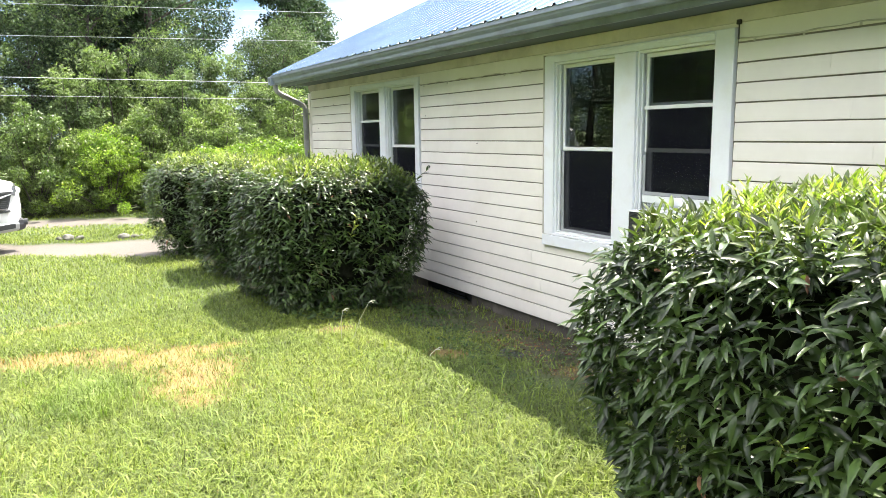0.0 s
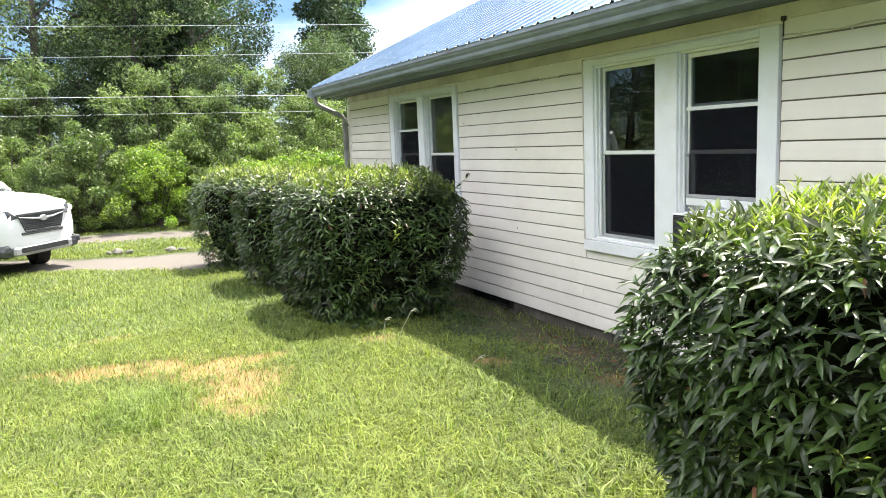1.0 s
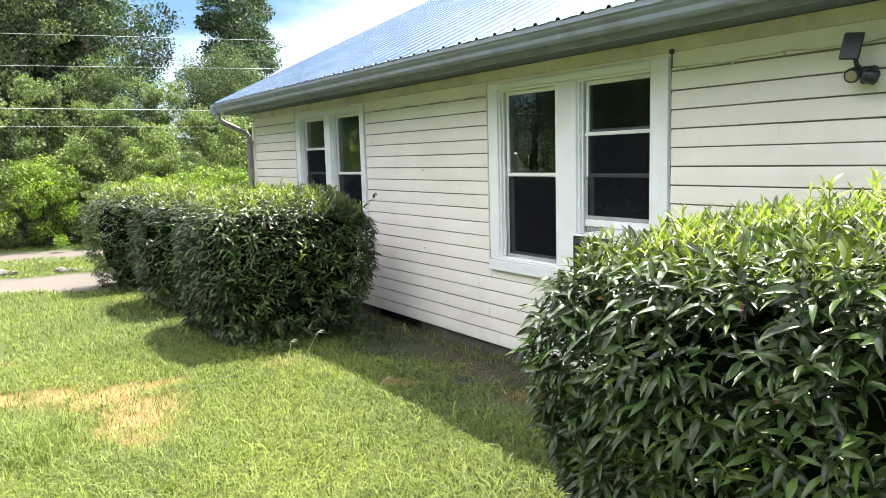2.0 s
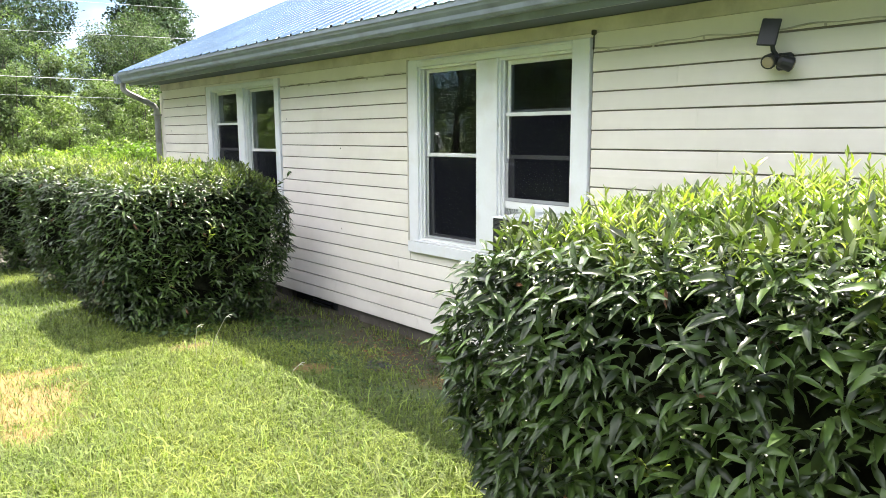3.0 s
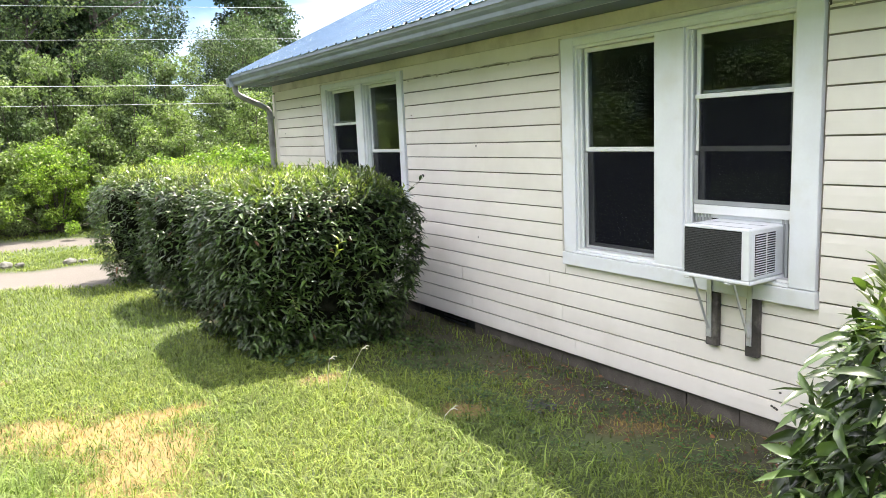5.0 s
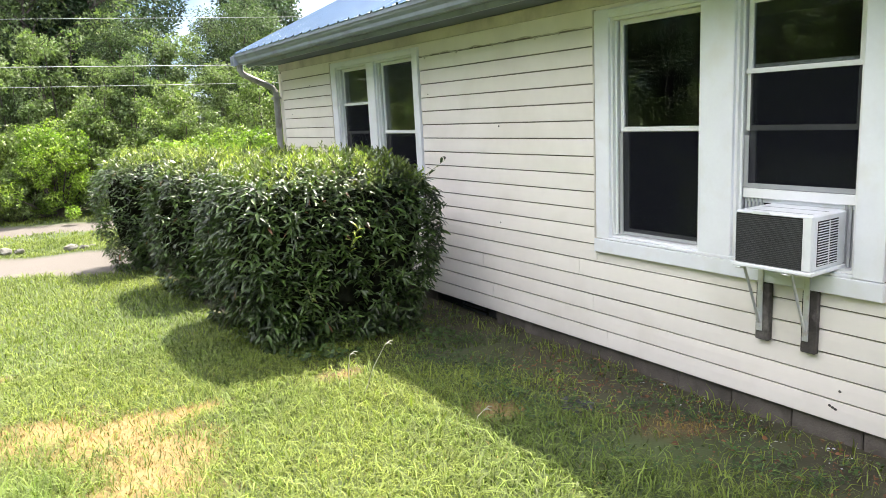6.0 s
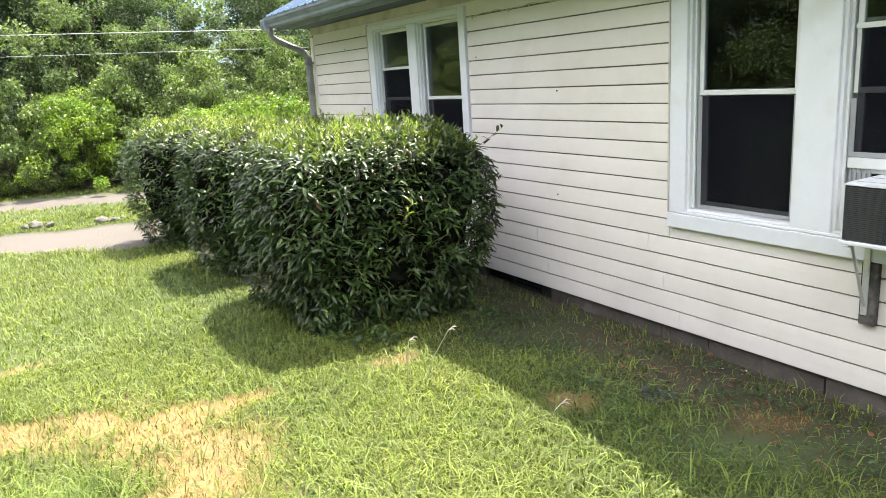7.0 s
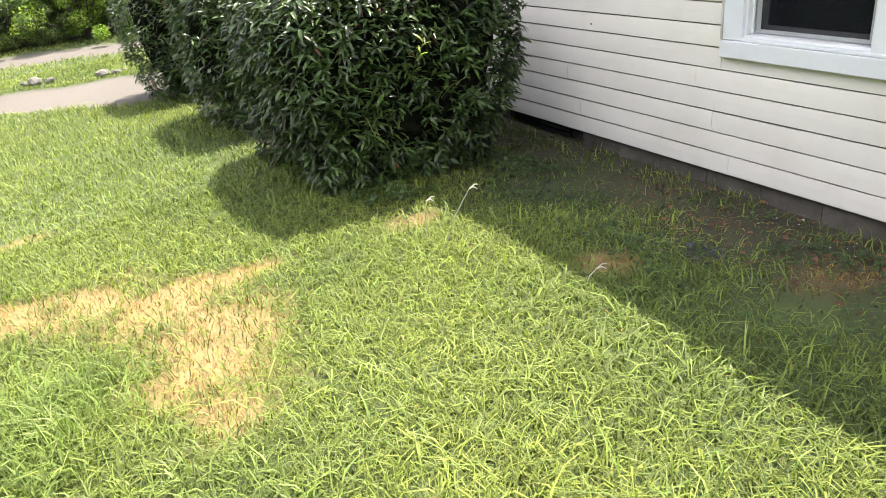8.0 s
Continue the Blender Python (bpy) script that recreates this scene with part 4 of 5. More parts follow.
    # young shoots on the crown
    bx, by = hx - 0.10, hy - 0.10
    sx, sy = cx + r.uniform(-bx, bx, shoots), cy + r.uniform(-by, by, shoots)
    tall = np.minimum(leaf * r.gamma(2.0, 0.36, shoots), 1.6 * leaf)
    base, w2, f2, l2 = [], [], [], []
    stem = bmesh.new()
    for i in range(shoots):
        round_off = max(0.0, 1 - (abs(sx[i] - cx) / hx) ** 4.2 - (abs(sy[i] - cy) / hy) ** 4.2) ** 0.238
        if round_off < 0.72:
            continue
        foot = tuck_foot(np.array([[sx[i], sy[i], (z0 + z1) / 2 + (z1 - z0) / 2 * round_off - 0.04 + 0.04 * math.sin(5 * sx[i] + 3 * sy[i])]]), box)[0]
        tilt = r.normal(0, 0.22, 2)
        top = foot + np.array([tilt[0] * tall[i], tilt[1] * tall[i], tall[i] + 0.03])
        if i % 2 == 0:
            tube([foot, (foot + top) / 2, top], [0.003, 0.0025, 0.0015], 3, stem)
        m = 6 + int(tall[i] / leaf * 3)
        for q in range(m):
            f = (q + 0.5) / m
            a = q * 2.4 + r.uniform(0, 1)
            lift = 0.35 + 1.1 * f
            base.append(foot + (top - foot) * (0.25 + 0.75 * f))
            w2.append((math.cos(a), math.sin(a), lift))
            f2.append((-0.6 * math.cos(a) * lift, -0.6 * math.sin(a) * lift, 1.0))
            l2.append(leaf * r.uniform(0.45, 0.8) * (1 - 0.35 * f))
    base, w2, f2, l2 = (np.array(q) for q in (base, w2, f2, l2))
    objs.append(part_mesh("young_growth", leaf_mesh("young_growth", base, w2, f2, l2, l2 * 0.22, True, -0.05, 0.25), SHOOT, hedge, "bright yellow-green young shoots"))
    objs[-1]["kind"] = "stuff"
    objs.append(part("shoot_stem", stem, STEM, hedge))
    objs[-1]["kind"] = "stuff"
    objs.append(hull("twig_core", (cx, cy, hx, hy, gz - 0.02, z1), seed, 0.17 if hy > 1.2 else 0.13, HEDGE_DARK, hedge))
    for o in objs:
        o.matrix_parent_inverse = back
    return hedge


near_hedge = laurel_hedge((2.46, 0.49, 0.74, 1.43, -0.08, 1.385), 3, 46000, 0.076, "clipped laurel hedge with long glossy leaves and bright young shoots", 760, singles=300, single_x=1.9)
first_hedge = laurel_hedge((2.86, 7.10, 0.82, 0.90, -0.20, 1.37), 5, 21000, 0.084, "dense clipped laurel hedge beside the house wall", 260)
second_hedge = laurel_hedge((2.84, 9.14, 0.86, 0.66, -0.20, 1.37), 7, 14000, 0.085, "dark clipped laurel hedge between two others", 190, detail=False)
third_hedge = laurel_hedge((2.66, 11.12, 0.90, 0.68, -0.20, 1.37), 9, 14000, 0.085, "clipped laurel hedge beside the gravel drive", 190, detail=False)

# a few long shoots that stick out of the hedges
def long_shoot(foot, top, leaves, mat, size, name="sprig", label="long bright laurel sprig standing out of the hedge"):
    ob = thing(name, label, "sprig", at=foot)
    back = Matrix.Translation(-Vector(foot))
    mid = (Vector(foot) + Vector(top)) / 2 + Vector((0.01, 0.02, 0.02))
    s = part("stem", tube([foot, mid, top], [0.004, 0.003, 0.0015], 5), STEM, ob)
    r = np.random.RandomState(int(abs(foot[0] * 100 + foot[1] * 10)))
    f = np.linspace(0.3, 1, leaves)
    base = np.array(foot) + (np.array(top) - np.array(foot)) * f[:, None]
    a = np.arange(leaves) * 2.3
    d = unit(np.array([np.array(top) - np.array(foot)]))[0]
    way = np.stack([np.cos(a), np.sin(a), np.full(leaves, 0.3)], 1) + d * 0.6
    ln = size * r.uniform(0.7, 1.1, leaves)
    l = part_mesh("leaves", leaf_mesh("leaves", base, way, np.tile([0.1, -0.3, 1.0], (leaves, 1)), ln, ln * 0.27), mat, ob)
    for o in (s, l):
        o.matrix_parent_inverse = back


long_shoot((3.38, 6.42, 1.05), (3.56, 6.09, 1.345), 8, LAUREL, 0.085)
long_shoot((2.78, 6.34, 0.62), (2.74, 6.02, 0.92), 10, SHOOT, 0.085)
long_shoot((2.98, 6.36, 0.46), (3.02, 6.04, 0.66), 7, LAUREL_SUNLIT, 0.075)
long_shoot((2.42, 6.34, 0.52), (2.36, 6.05, 0.44), 7, LAUREL_SUNLIT, 0.07)
long_shoot((1.80, 0.92, 0.74), (1.68, 0.97, 0.90), 8, SHOOT, 0.075)
long_shoot((1.95, 0.55, 1.44), (1.93, 0.54, 1.66), 9, SHOOT, 0.07)
long_shoot((2.20, 0.95, 1.42), (2.18, 0.98, 1.60), 9, SHOOT, 0.07)
long_shoot((2.05, 1.35, 1.36), (2.02, 1.40, 1.50), 8, SHOOT, 0.065)


# ---- grass ----
def blades(name, n, area, seed, height, width, mat, keep, label, lean=0.55, power=1.0):
    x0, x1, y0, y1 = area
    r = np.random.RandomState(seed)
    x, y = r.uniform(x0, x1, n), y0 + (y1 - y0) * r.uniform(0, 1, n) ** power
    ok = keep(x, y, r.uniform(0, 1, n))
    x, y = x[ok], y[ok]
    n = len(x)
    z = ground_z(x, y) - 0.025
    patch = 0.5 + 0.5 * lumps(np.stack([x, y, 0 * x], 1), 21, 1.6)
    h = height * r.uniform(0.55, 1.25, n) * (0.75 + 0.5 * patch) * np.where(r.uniform(0, 1, n) < 0.03, 1.7, 1.0)
    a = r.uniform(0, 6.283, n)
    tilt = r.uniform(0.15, 1.0, n) * lean * 2
    d = np.stack([np.cos(a), np.sin(a), 0 * a], 1)
    s = np.stack([-np.sin(a + r.normal(0, 0.5, n)), np.cos(a + r.normal(0, 0.5, n)), 0 * a], 1)
    b = np.stack([x, y, z], 1)
    up = np.array([0, 0, 1.0])
    w = (width * r.uniform(0.6, 1.3, n))[:, None]
    H = h[:, None]
    m1 = b + up * H * 0.55 + d * (H * tilt[:, None] * 0.25)
    tip = b + up * H * (1 - 0.28 * tilt[:, None]) + d * (H * tilt[:, None] * 0.95)
    v = np.stack([b - s * w * 0.5, b + s * w * 0.5, m1 - s * w * 0.45, m1 + s * w * 0.45, tip], 1).reshape(-1, 3)
    f = (np.array([[0, 1, 3], [0, 3, 2], [2, 3, 4]])[None] + (np.arange(n) * 5)[:, None, None]).reshape(-1, 3)
    ob = part_mesh(name, np_mesh(name, v, f), mat)
    return tagged(ob, label, "grass", kind="stuff")


def clear(x, y):
    """1 where grass grows: off the drive, the road and the hedges' feet."""
    g = 1 - np.maximum(strip_mask(x, y, DRIVE, 0.75), strip_mask(x, y, ROAD, 0.66))
    return g * ((x < 4.2) | (y > 11.0))


def lawn_keep(x, y, u):
    thin = np.clip((3.60 - x + 0.22 * np.sin(3 * y) + 0.16 * np.sin(7 * y + 3 * x)) * 0.85, 0.06, 1)
    foot = ((np.abs(x - 2.9) < 0.7) & (np.abs(y - 9.2) < 2.7)) | ((np.abs(x - 2.52) < 0.5) & (np.abs(y - 0.52) < 1.1))
    return (u < clear(x, y) * (1 - 0.86 * dry_mask(x, y)) * thin * np.where(foot, 0.1, 1.0))


def soft_edge(keep, x0, y0):
    """Thins the grass out towards the far borders of its area."""
    return lambda x, y, u: keep(x, y, u / np.clip(np.minimum((x - x0) / 0.9, (y - y0 + 0.3) / 0.7), 0.02, 1))


def tuft_keep(x, y, u):
    return u < np.clip(1.2 - np.hypot((x - 0.36) / 0.34, (y - 5.0) / 0.42), 0, 1) * (1 - dry_mask(x, y))


blades("lawn_grass", 170000, (-2.2, 4.22, 2.1, 7.2), 31, 0.062, 0.0058, GRASS, soft_edge(lawn_keep, -2.2, 2.1), "mown green lawn grass", lean=1.15, power=1.15)
blades("lawn_grass", 100000, (-3.4, 4.22, 7.0, 14.6), 32, 0.060, 0.0075, GRASS, soft_edge(lawn_keep, -3.4, 0.0), "mown green lawn grass beside the drive", lean=1.0)
blades("lawn_grass", 22000, (-1.5, 9.0, 13.8, 18.2), 33, 0.075, 0.010, GRASS, lambda x, y, u: u < clear(x, y), "taller grass on the road verge", lean=0.8)
blades("lawn_grass", 60000, (-4.0, 4.2, -3.0, 2.6), 34, 0.080, 0.008, GRASS, soft_edge(lawn_keep, -4.0, -3.0), "mown green lawn grass", lean=1.0)
blades("broad_grass", 17000, (-2.2, 4.1, 2.6, 9.5), 36, 0.078, 0.0066, BROAD, soft_edge(lawn_keep, -2.2, 2.6), "broad-bladed crabgrass in the lawn", lean=1.2, power=1.3)
blades("grass_tuft", 3800, (0.0, 0.75, 4.5, 5.45), 38, 0.11, 0.0065, BROAD, tuft_keep, "longer dark green grass tuft beside the dry patch", lean=0.7)
blades("edge_grass", 1500, (3.95, 4.235, 2.0, 10.6), 37, 0.085, 0.007, GRASS, lambda x, y, u: u < 0.45 + 0.5 * np.sin(3.1 * y) * np.sin(7.7 * y + 1), "rough grass along the foot of the wall")
blades("dry_grass", 80000, (-1.2, 4.1, 3.2, 7.6), 35, 0.034, 0.0042, STRAW, lambda x, y, u: u < np.maximum(dry_mask(x, y) * 0.85, 0.03 * (x < 2.9)) * clear(x, y), "dry straw-coloured grass in worn patches", lean=0.9)


def seed_stalk(foot, top):
    ob = thing("seed_stalk", "pale grass seed stalk with a forked tip", "grass stalk", at=foot)
    back = Matrix.Translation(-Vector(foot))
    f, t = Vector(foot), Vector(top)
    s = part("stalk", tube([f, f.lerp(t, 0.5) + Vector((-0.01, 0, 0.015)), t], [0.003, 0.0025, 0.002], 4), SEED, ob)
    bm = bmesh.new()
    for d in ((0.05, -0.01, 0.012), (0.045, 0.015, -0.012), (0.03, -0.03, 0.0)):
        tube([t, t + Vector(d) * 0.6 + Vector((0, 0, 0.01)), t + Vector(d)], [0.003, 0.0035, 0.002], 4, bm)
    h = part("seed_head", bm, SEED, ob)
    for o in (s, h):
        o.matrix_parent_inverse = back


seed_stalk((2.36, 5.30, 0.0), (2.44, 5.14, 0.34))
seed_stalk((2.30, 5.40, 0.0), (2.31, 5.38, 0.24))
seed_stalk((2.60, 4.45, 0.0), (2.65, 4.43, 0.09))

# low weeds in the shade by the wall
def weeds(n, area, seed, size):
    x0, x1, y0, y1 = area
    r = np.random.RandomState(seed)
    cx, cy = r.uniform(x0, x1, n), r.uniform(y0, y1, n)
    stay = np.sin(4.1 * cy + 1.0) * np.sin(5.3 * cx + 2.3 * cy) + r.normal(0, 0.35, n) > 0.15
    cx, cy = cx[stay], cy[stay]
    n = len(cx)
    k = 5
    x, y = np.repeat(cx, k) + r.normal(0, 0.012, n * k), np.repeat(cy, k) + r.normal(0, 0.012, n * k)
    base = np.stack([x, y, ground_z(x, y) + 0.0 + r.uniform(0, 0.03, n * k)], 1)
    a = np.tile(np.arange(k) * 1.257, n) + np.repeat(r.uniform(0, 6, n), k)
    way = np.stack([np.cos(a), np.sin(a), r.uniform(0.1, 0.9, n * k)], 1)
    ln = size * r.uniform(0.6, 1.3, n * k)
    face = np.tile([0, 0, 1.0], (n * k, 1)) + r.normal(0, 0.25, (n * k, 3))
    tagged(part_mesh("weeds", leaf_mesh("weeds", base, way, face, ln, ln * 0.6, False, 0.1), WEED), "low broadleaf weeds in the shade by the wall", "weeds", kind="stuff")


weeds(1900, (2.9, 4.12, 3.0, 7.2), 41, 0.026)
weeds(220, (2.2, 3.7, 6.0, 6.6), 42, 0.045)


def litter(n, area, seed, size, mat, label):
    """Small fallen bits lying flat on the soil."""
    x0, x1, y0, y1 = area
    r = np.random.RandomState(seed)
    x, y = r.uniform(x0, x1, n), r.uniform(y0, y1, n)
    a = r.uniform(0, 6.28, n)
    base = np.stack([x, y, ground_z(x, y) + r.uniform(-0.01, 0.012, n)], 1)
    way = np.stack([np.cos(a), np.sin(a), r.uniform(-0.05, 0.25, n)], 1)
    ln = size * r.uniform(0.4, 1.4, n)
    tagged(part_mesh("litter", leaf_mesh("litter", base, way, np.tile([0, 0, 1.0], (n, 1)) + r.normal(0, 0.3, (n, 3)), ln, ln * r.uniform(0.35, 0.8, n)), mat), label, "litter", kind="stuff")


litter(500, (3.35, 4.18, 2.4, 5.6), 81, 0.030, DEADLEAF, "brown leaf litter on the bare soil by the wall")
litter(70, (3.85, 4.17, 2.6, 4.6), 82, 0.016, ACCORDION, "pale paint flakes on the soil by the wall")
litter(45, (3.22, 3.40, 4.34, 4.48), 83, 0.045, BLACK, "dark shredded scrap lying in the grass")


# ---- trees and brush ----
def crown_leaves(name, blobs, per, size, seed, up=0.5):
    """Leaves in uneven clumps round the blobs (x, y, z, rx, ry, rz)."""
    r = np.random.RandomState(seed)
    bs, ws, fs, ls = [], [], [], []
    for x, y, z, rx, ry, rz in blobs:
        d = unit(r.normal(size=(per, 3)))
        rad = r.uniform(0.35, 1.05, per) ** 0.6
        p = d * rad[:, None] * np.array([rx, ry, rz]) * (1 + 0.25 * lumps(d * 2, seed, 2.0))[:, None] + np.array([x, y, z])
        bs.append(p)
        ws.append(d * 0.6 + r.normal(0, 0.6, (per, 3)) + np.array([0, 0, -0.2]))
        fs.append(np.array([0, 0, up]) + d * 0.4 + r.normal(0, 0.5, (per, 3)))
        ls.append(size * r.uniform(0.6, 1.35, per))
    b, w, f, l = np.concatenate(bs), np.concatenate(ws), np.concatenate(fs), np.concatenate(ls)
    return leaf_mesh(name, b, w, f, l, l * 0.55, False, 0.15)


def tree(at, height, spread, seed, mat, label, leaf=0.088, per=470, blobs_n=52, low=0.28, conifer=False):
    r = np.random.RandomState(seed)
    t = thing("tree", label, "tree", "trees behind the road", at=at)
    trunk_top = height * (0.95 if conifer else 0.72)
    pts = [(0.10 * math.sin(i * 1.3 + seed) * (i > 0), 0.10 * math.cos(i * 1.7 + seed) * (i > 0), trunk_top * i / 6) for i in range(7)]
    r0 = 0.018 * height
    bm = tube(pts, [r0 * (1 - 0.14 * i) for i in range(7)], 9)
    part("trunk", bm, BARK, t)
    blobs = []
    limbs = bmesh.new()
    for i in range(blobs_n):
        f = low + (1 - low) * (i + r.uniform(0, 1)) / blobs_n
        z = height * f
        q = (f - low) / (1 - low)
        reach = spread * ((1.02 - q) * 0.85 + 0.05 if conifer else (0.45 + 0.75 * math.sin(math.pi * min(0.95, 0.22 + 0.78 * q)))) * r.uniform(0.25, 1.0)
        a = i * 2.399 + r.uniform(-0.4, 0.4)
        c = Vector((math.cos(a) * reach, math.sin(a) * reach, z + r.uniform(-0.3, 0.3)))
        s = spread * r.uniform(0.20, 0.36) * (0.8 if conifer else 1.0)
        blobs.append((c.x, c.y, c.z, s * 1.15, s * 1.15, s * 0.75))
        if i % 2 == 0 and reach > 0.4:
            root = Vector((0, 0, max(0.5, min(trunk_top, z - reach * (0.1 if conifer else 0.5)))))
            tube([root, root.lerp(c, 0.5) + Vector((0, 0, 0.1)), c], [r0 * 0.24, r0 * 0.13, 0.010], 5, limbs)
    part("branchwork", limbs, BARK, t)["kind"] = "stuff"
    cr = part_mesh("crown", crown_leaves("crown", blobs, per, leaf, seed), mat, t)
    cr["kind"] = "stuff"
    return t


def shrub(at, height, spread, seed, mat, label, leaf=0.06, per=230, blobs_n=64, group="brush along the road"):
    r = np.random.RandomState(seed)
    t = thing("shrub", label, "shrub", group, at=at)
    blobs, limbs = [], bmesh.new()
    for i in range(blobs_n):
        f = (i + r.uniform(0, 1)) / blobs_n
        a = i * 2.399
        reach = spread * r.uniform(0.05, 1.15) * (1.0 - 0.6 * f)
        c = Vector((math.cos(a) * reach, math.sin(a) * reach, 0.15 + (height - 0.3) * f * r.uniform(0.75, 1.0)))
        s = r.uniform(0.16, 0.34) * (0.5 + 0.2 * spread)
        blobs.append((c.x, c.y, c.z, s * 1.1, s * 1.1, s * 0.85))
        if i % 2 == 0:
            tube([(c.x * 0.15, c.y * 0.15, 0), c * 0.6, c], [0.02, 0.014, 0.006], 4, limbs)
    part("branchwork", limbs, BARK, t)["kind"] = "stuff"
    cr = part_mesh("foliage", crown_leaves("foliage", blobs, per, leaf, seed), mat, t)
    cr["kind"] = "stuff"
    return t


# brush in front of the wood, running beside the road
S1 = shrub((0.4, 18.3, 0), 2.6, 1.25, 61, SHRUB_G, "tall green bush at the roadside", per=260)
S2 = shrub((1.85, 18.1, 0), 2.05, 1.35, 62, SHRUB_Y, "bright yellow-green bush by the road", per=260, leaf=0.056, blobs_n=80)
S3 = shrub((4.2, 17.6, 0), 2.9, 1.3, 63, SHRUB_G, "dense green bush at the roadside", per=260)
S4 = shrub((1.3, 19.2, 0), 3.6, 1.2, 64, TREE_C, "pale green sapling bush in the brush", per=250, leaf=0.066)
S5 = shrub((4.55, 13.5, 0), 1.80, 0.9, 65, SHRUB_Y, "bright yellow-green bush behind the house corner", per=220, leaf=0.05)
COPIES = [(S1, -1.4, 18.9, 10, 1.0), (S3, -3.2, 19.6, 80, 1.0), (S1, 2.9, 18.7, 140, 1.05), (S3, 6.0, 17.2, 200, 1.05), (S1, 7.6, 16.8, 40, 1.1), (S3, 9.6, 16.0, 100, 1.1), (S1, -0.6, 17.9, 90, 0.7),
          (S4, 3.6, 19.0, 60, 1.0), (S4, -0.4, 20.6, 20, 1.25), (S4, 2.4, 20.3, 110, 1.2), (S4, 4.8, 19.9, 260, 1.2), (S4, 5.6, 18.6, 200, 0.95), (S4, -1.0, 20.2, 150, 1.05), (S1, 5.0, 16.9, 250, 0.8), (S4, 8.2, 18.0, 300, 1.1), (S2, 4.9, 15.6, 200, 0.75), (S3, 1.4, 18.6, 310, 0.72),
          (S2, 5.9, 14.2, 30, 0.85), (S5, 3.3, 13.75, 120, 0.92), (S5, 3.9, 14.3, 240, 0.97), (S5, 5.3, 13.0, 60, 0.9), (S1, -5.2, 20.4, 30, 1.1), (S3, -7.5, 21.4, 90, 1.2), (S3, -0.4, 18.0, 190, 0.62), (S1, 1.1, 17.8, 77, 0.5), (S3, 2.9, 17.2, 10, 0.5), (S1, 4.3, 16.7, 170, 0.5)]
for src, x, y, turn, k in COPIES:
    copy_thing(src, pose(x, y, 0, 0, 0, turn) @ Matrix.Diagonal((k, k, k, 1))).scale = (k, k, k)

T1 = tree((-0.4, 24.0, 0), 11.5, 2.9, 71, TREE_A, "tall broadleaf tree with an airy crown", per=170)
T2 = tree((3.9, 24.5, 0), 11.5, 2.0, 72, TREE_B, "dark dense broadleaf tree behind the road", per=720, blobs_n=64, low=0.2, leaf=0.10)
T3 = tree((8.1, 23.8, 0), 11.0, 2.3, 73, TREE_B, "dark conical tree behind the road", conifer=True, low=0.12, leaf=0.11, per=680)
T5 = tree((-9.0, 27.0, 0), 9.5, 3.0, 75, TREE_A, "dense leafy tree with low branches", low=0.05, per=640, blobs_n=60, leaf=0.115)
T4 = tree((2.2, 23.0, 0), 7.5, 2.0, 74, TREE_C, "pale green young tree at the wood", per=320)
T6 = tree((-13.0, 9.0, 0), 9.5, 3.0, 76, TREE_C, "pale leafy tree with low branches across the lawn", low=0.05, per=560, blobs_n=60, leaf=0.12)
TREES = [(T2, 1.9, 26.0, 200, 1.1), (T2, 4.3, 27.5, 20, 1.0), (T2, 2.6, 27.5, 120, 1.05), (T3, 10.0, 27.0, 50, 0.9), (T1, -5.6, 27.0, 20, 1.1), (T4, 6.9, 22.0, 130, 0.6), (T2, 3.4, 29.0, 70, 1.2),
         (T4, -2.0, 22.6, 200, 0.9),
         # wood across the lawn, seen in the window panes
         (T6, -14.5, 12.0, 40, 1.0), (T6, -14.0, 15.2, 90, 1.05), (T6, -12.5, 18.4, 140, 1.0), (T6, -13.5, 5.5, 190, 1.1), (T6, -14.0, 2.0, 240, 1.0), (T6, -15.0, -2.0, 20, 1.1), (T6, -10.0, 20.5, 70, 1.0),
         (T5, -6.5, 23.0, 10, 1.0), (T5, -6.5, 33.0, 150, 1.4), (T5, -3.0, 23.4, 60, 0.65), (T5, 0.6, 22.8, 120, 0.52), (T5, 4.0, 22.0, 170, 0.45), (T5, 7.0, 21.0, 220, 0.5), (T5, 9.4, 20.5, 20, 0.42), (T6, -16.5, 8.5, 280, 1.3), (T6, -17.0, 14.0, 310, 1.3),
         (T2, -13.0, 21.0, 0, 1.0), (T1, -17.0, 17.0, 50, 1.05), (T2, -18.0, 12.5, 100, 1.1), (T1, -19.0, 8.0, 150, 1.1), (T2, -19.5, 3.5, 200, 1.1), (T1, -20.0, -1.5, 250, 1.1), (T2, -20.0, -7.0, 300, 1.1),
         (T2, -9.5, 24.0, 30, 1.0), (T3, -15.0, 14.5, 10, 1.0), (T3, -16.5, 5.5, 90, 1.0), (T2, -23.0, 15.0, 33, 1.4), (T2, -24.0, 6.0, 66, 1.4), (T2, -19.0, 22.0, 99, 1.4)]
for src, x, y, turn, k in TREES:
    copy_thing(src, pose(x, y, 0, 0, 0, turn) @ Matrix.Diagonal((k, k, k, 1))).scale = (k, k, k)
for i in range(10):
    copy_thing((S1, S3)[i % 2], pose(-13.5 - 1.2 * math.sin(i * 2.1), -5 + 2.7 * i, 0, 0, 0, 47 * i)).scale = (1.15, 1.15, 1.1)


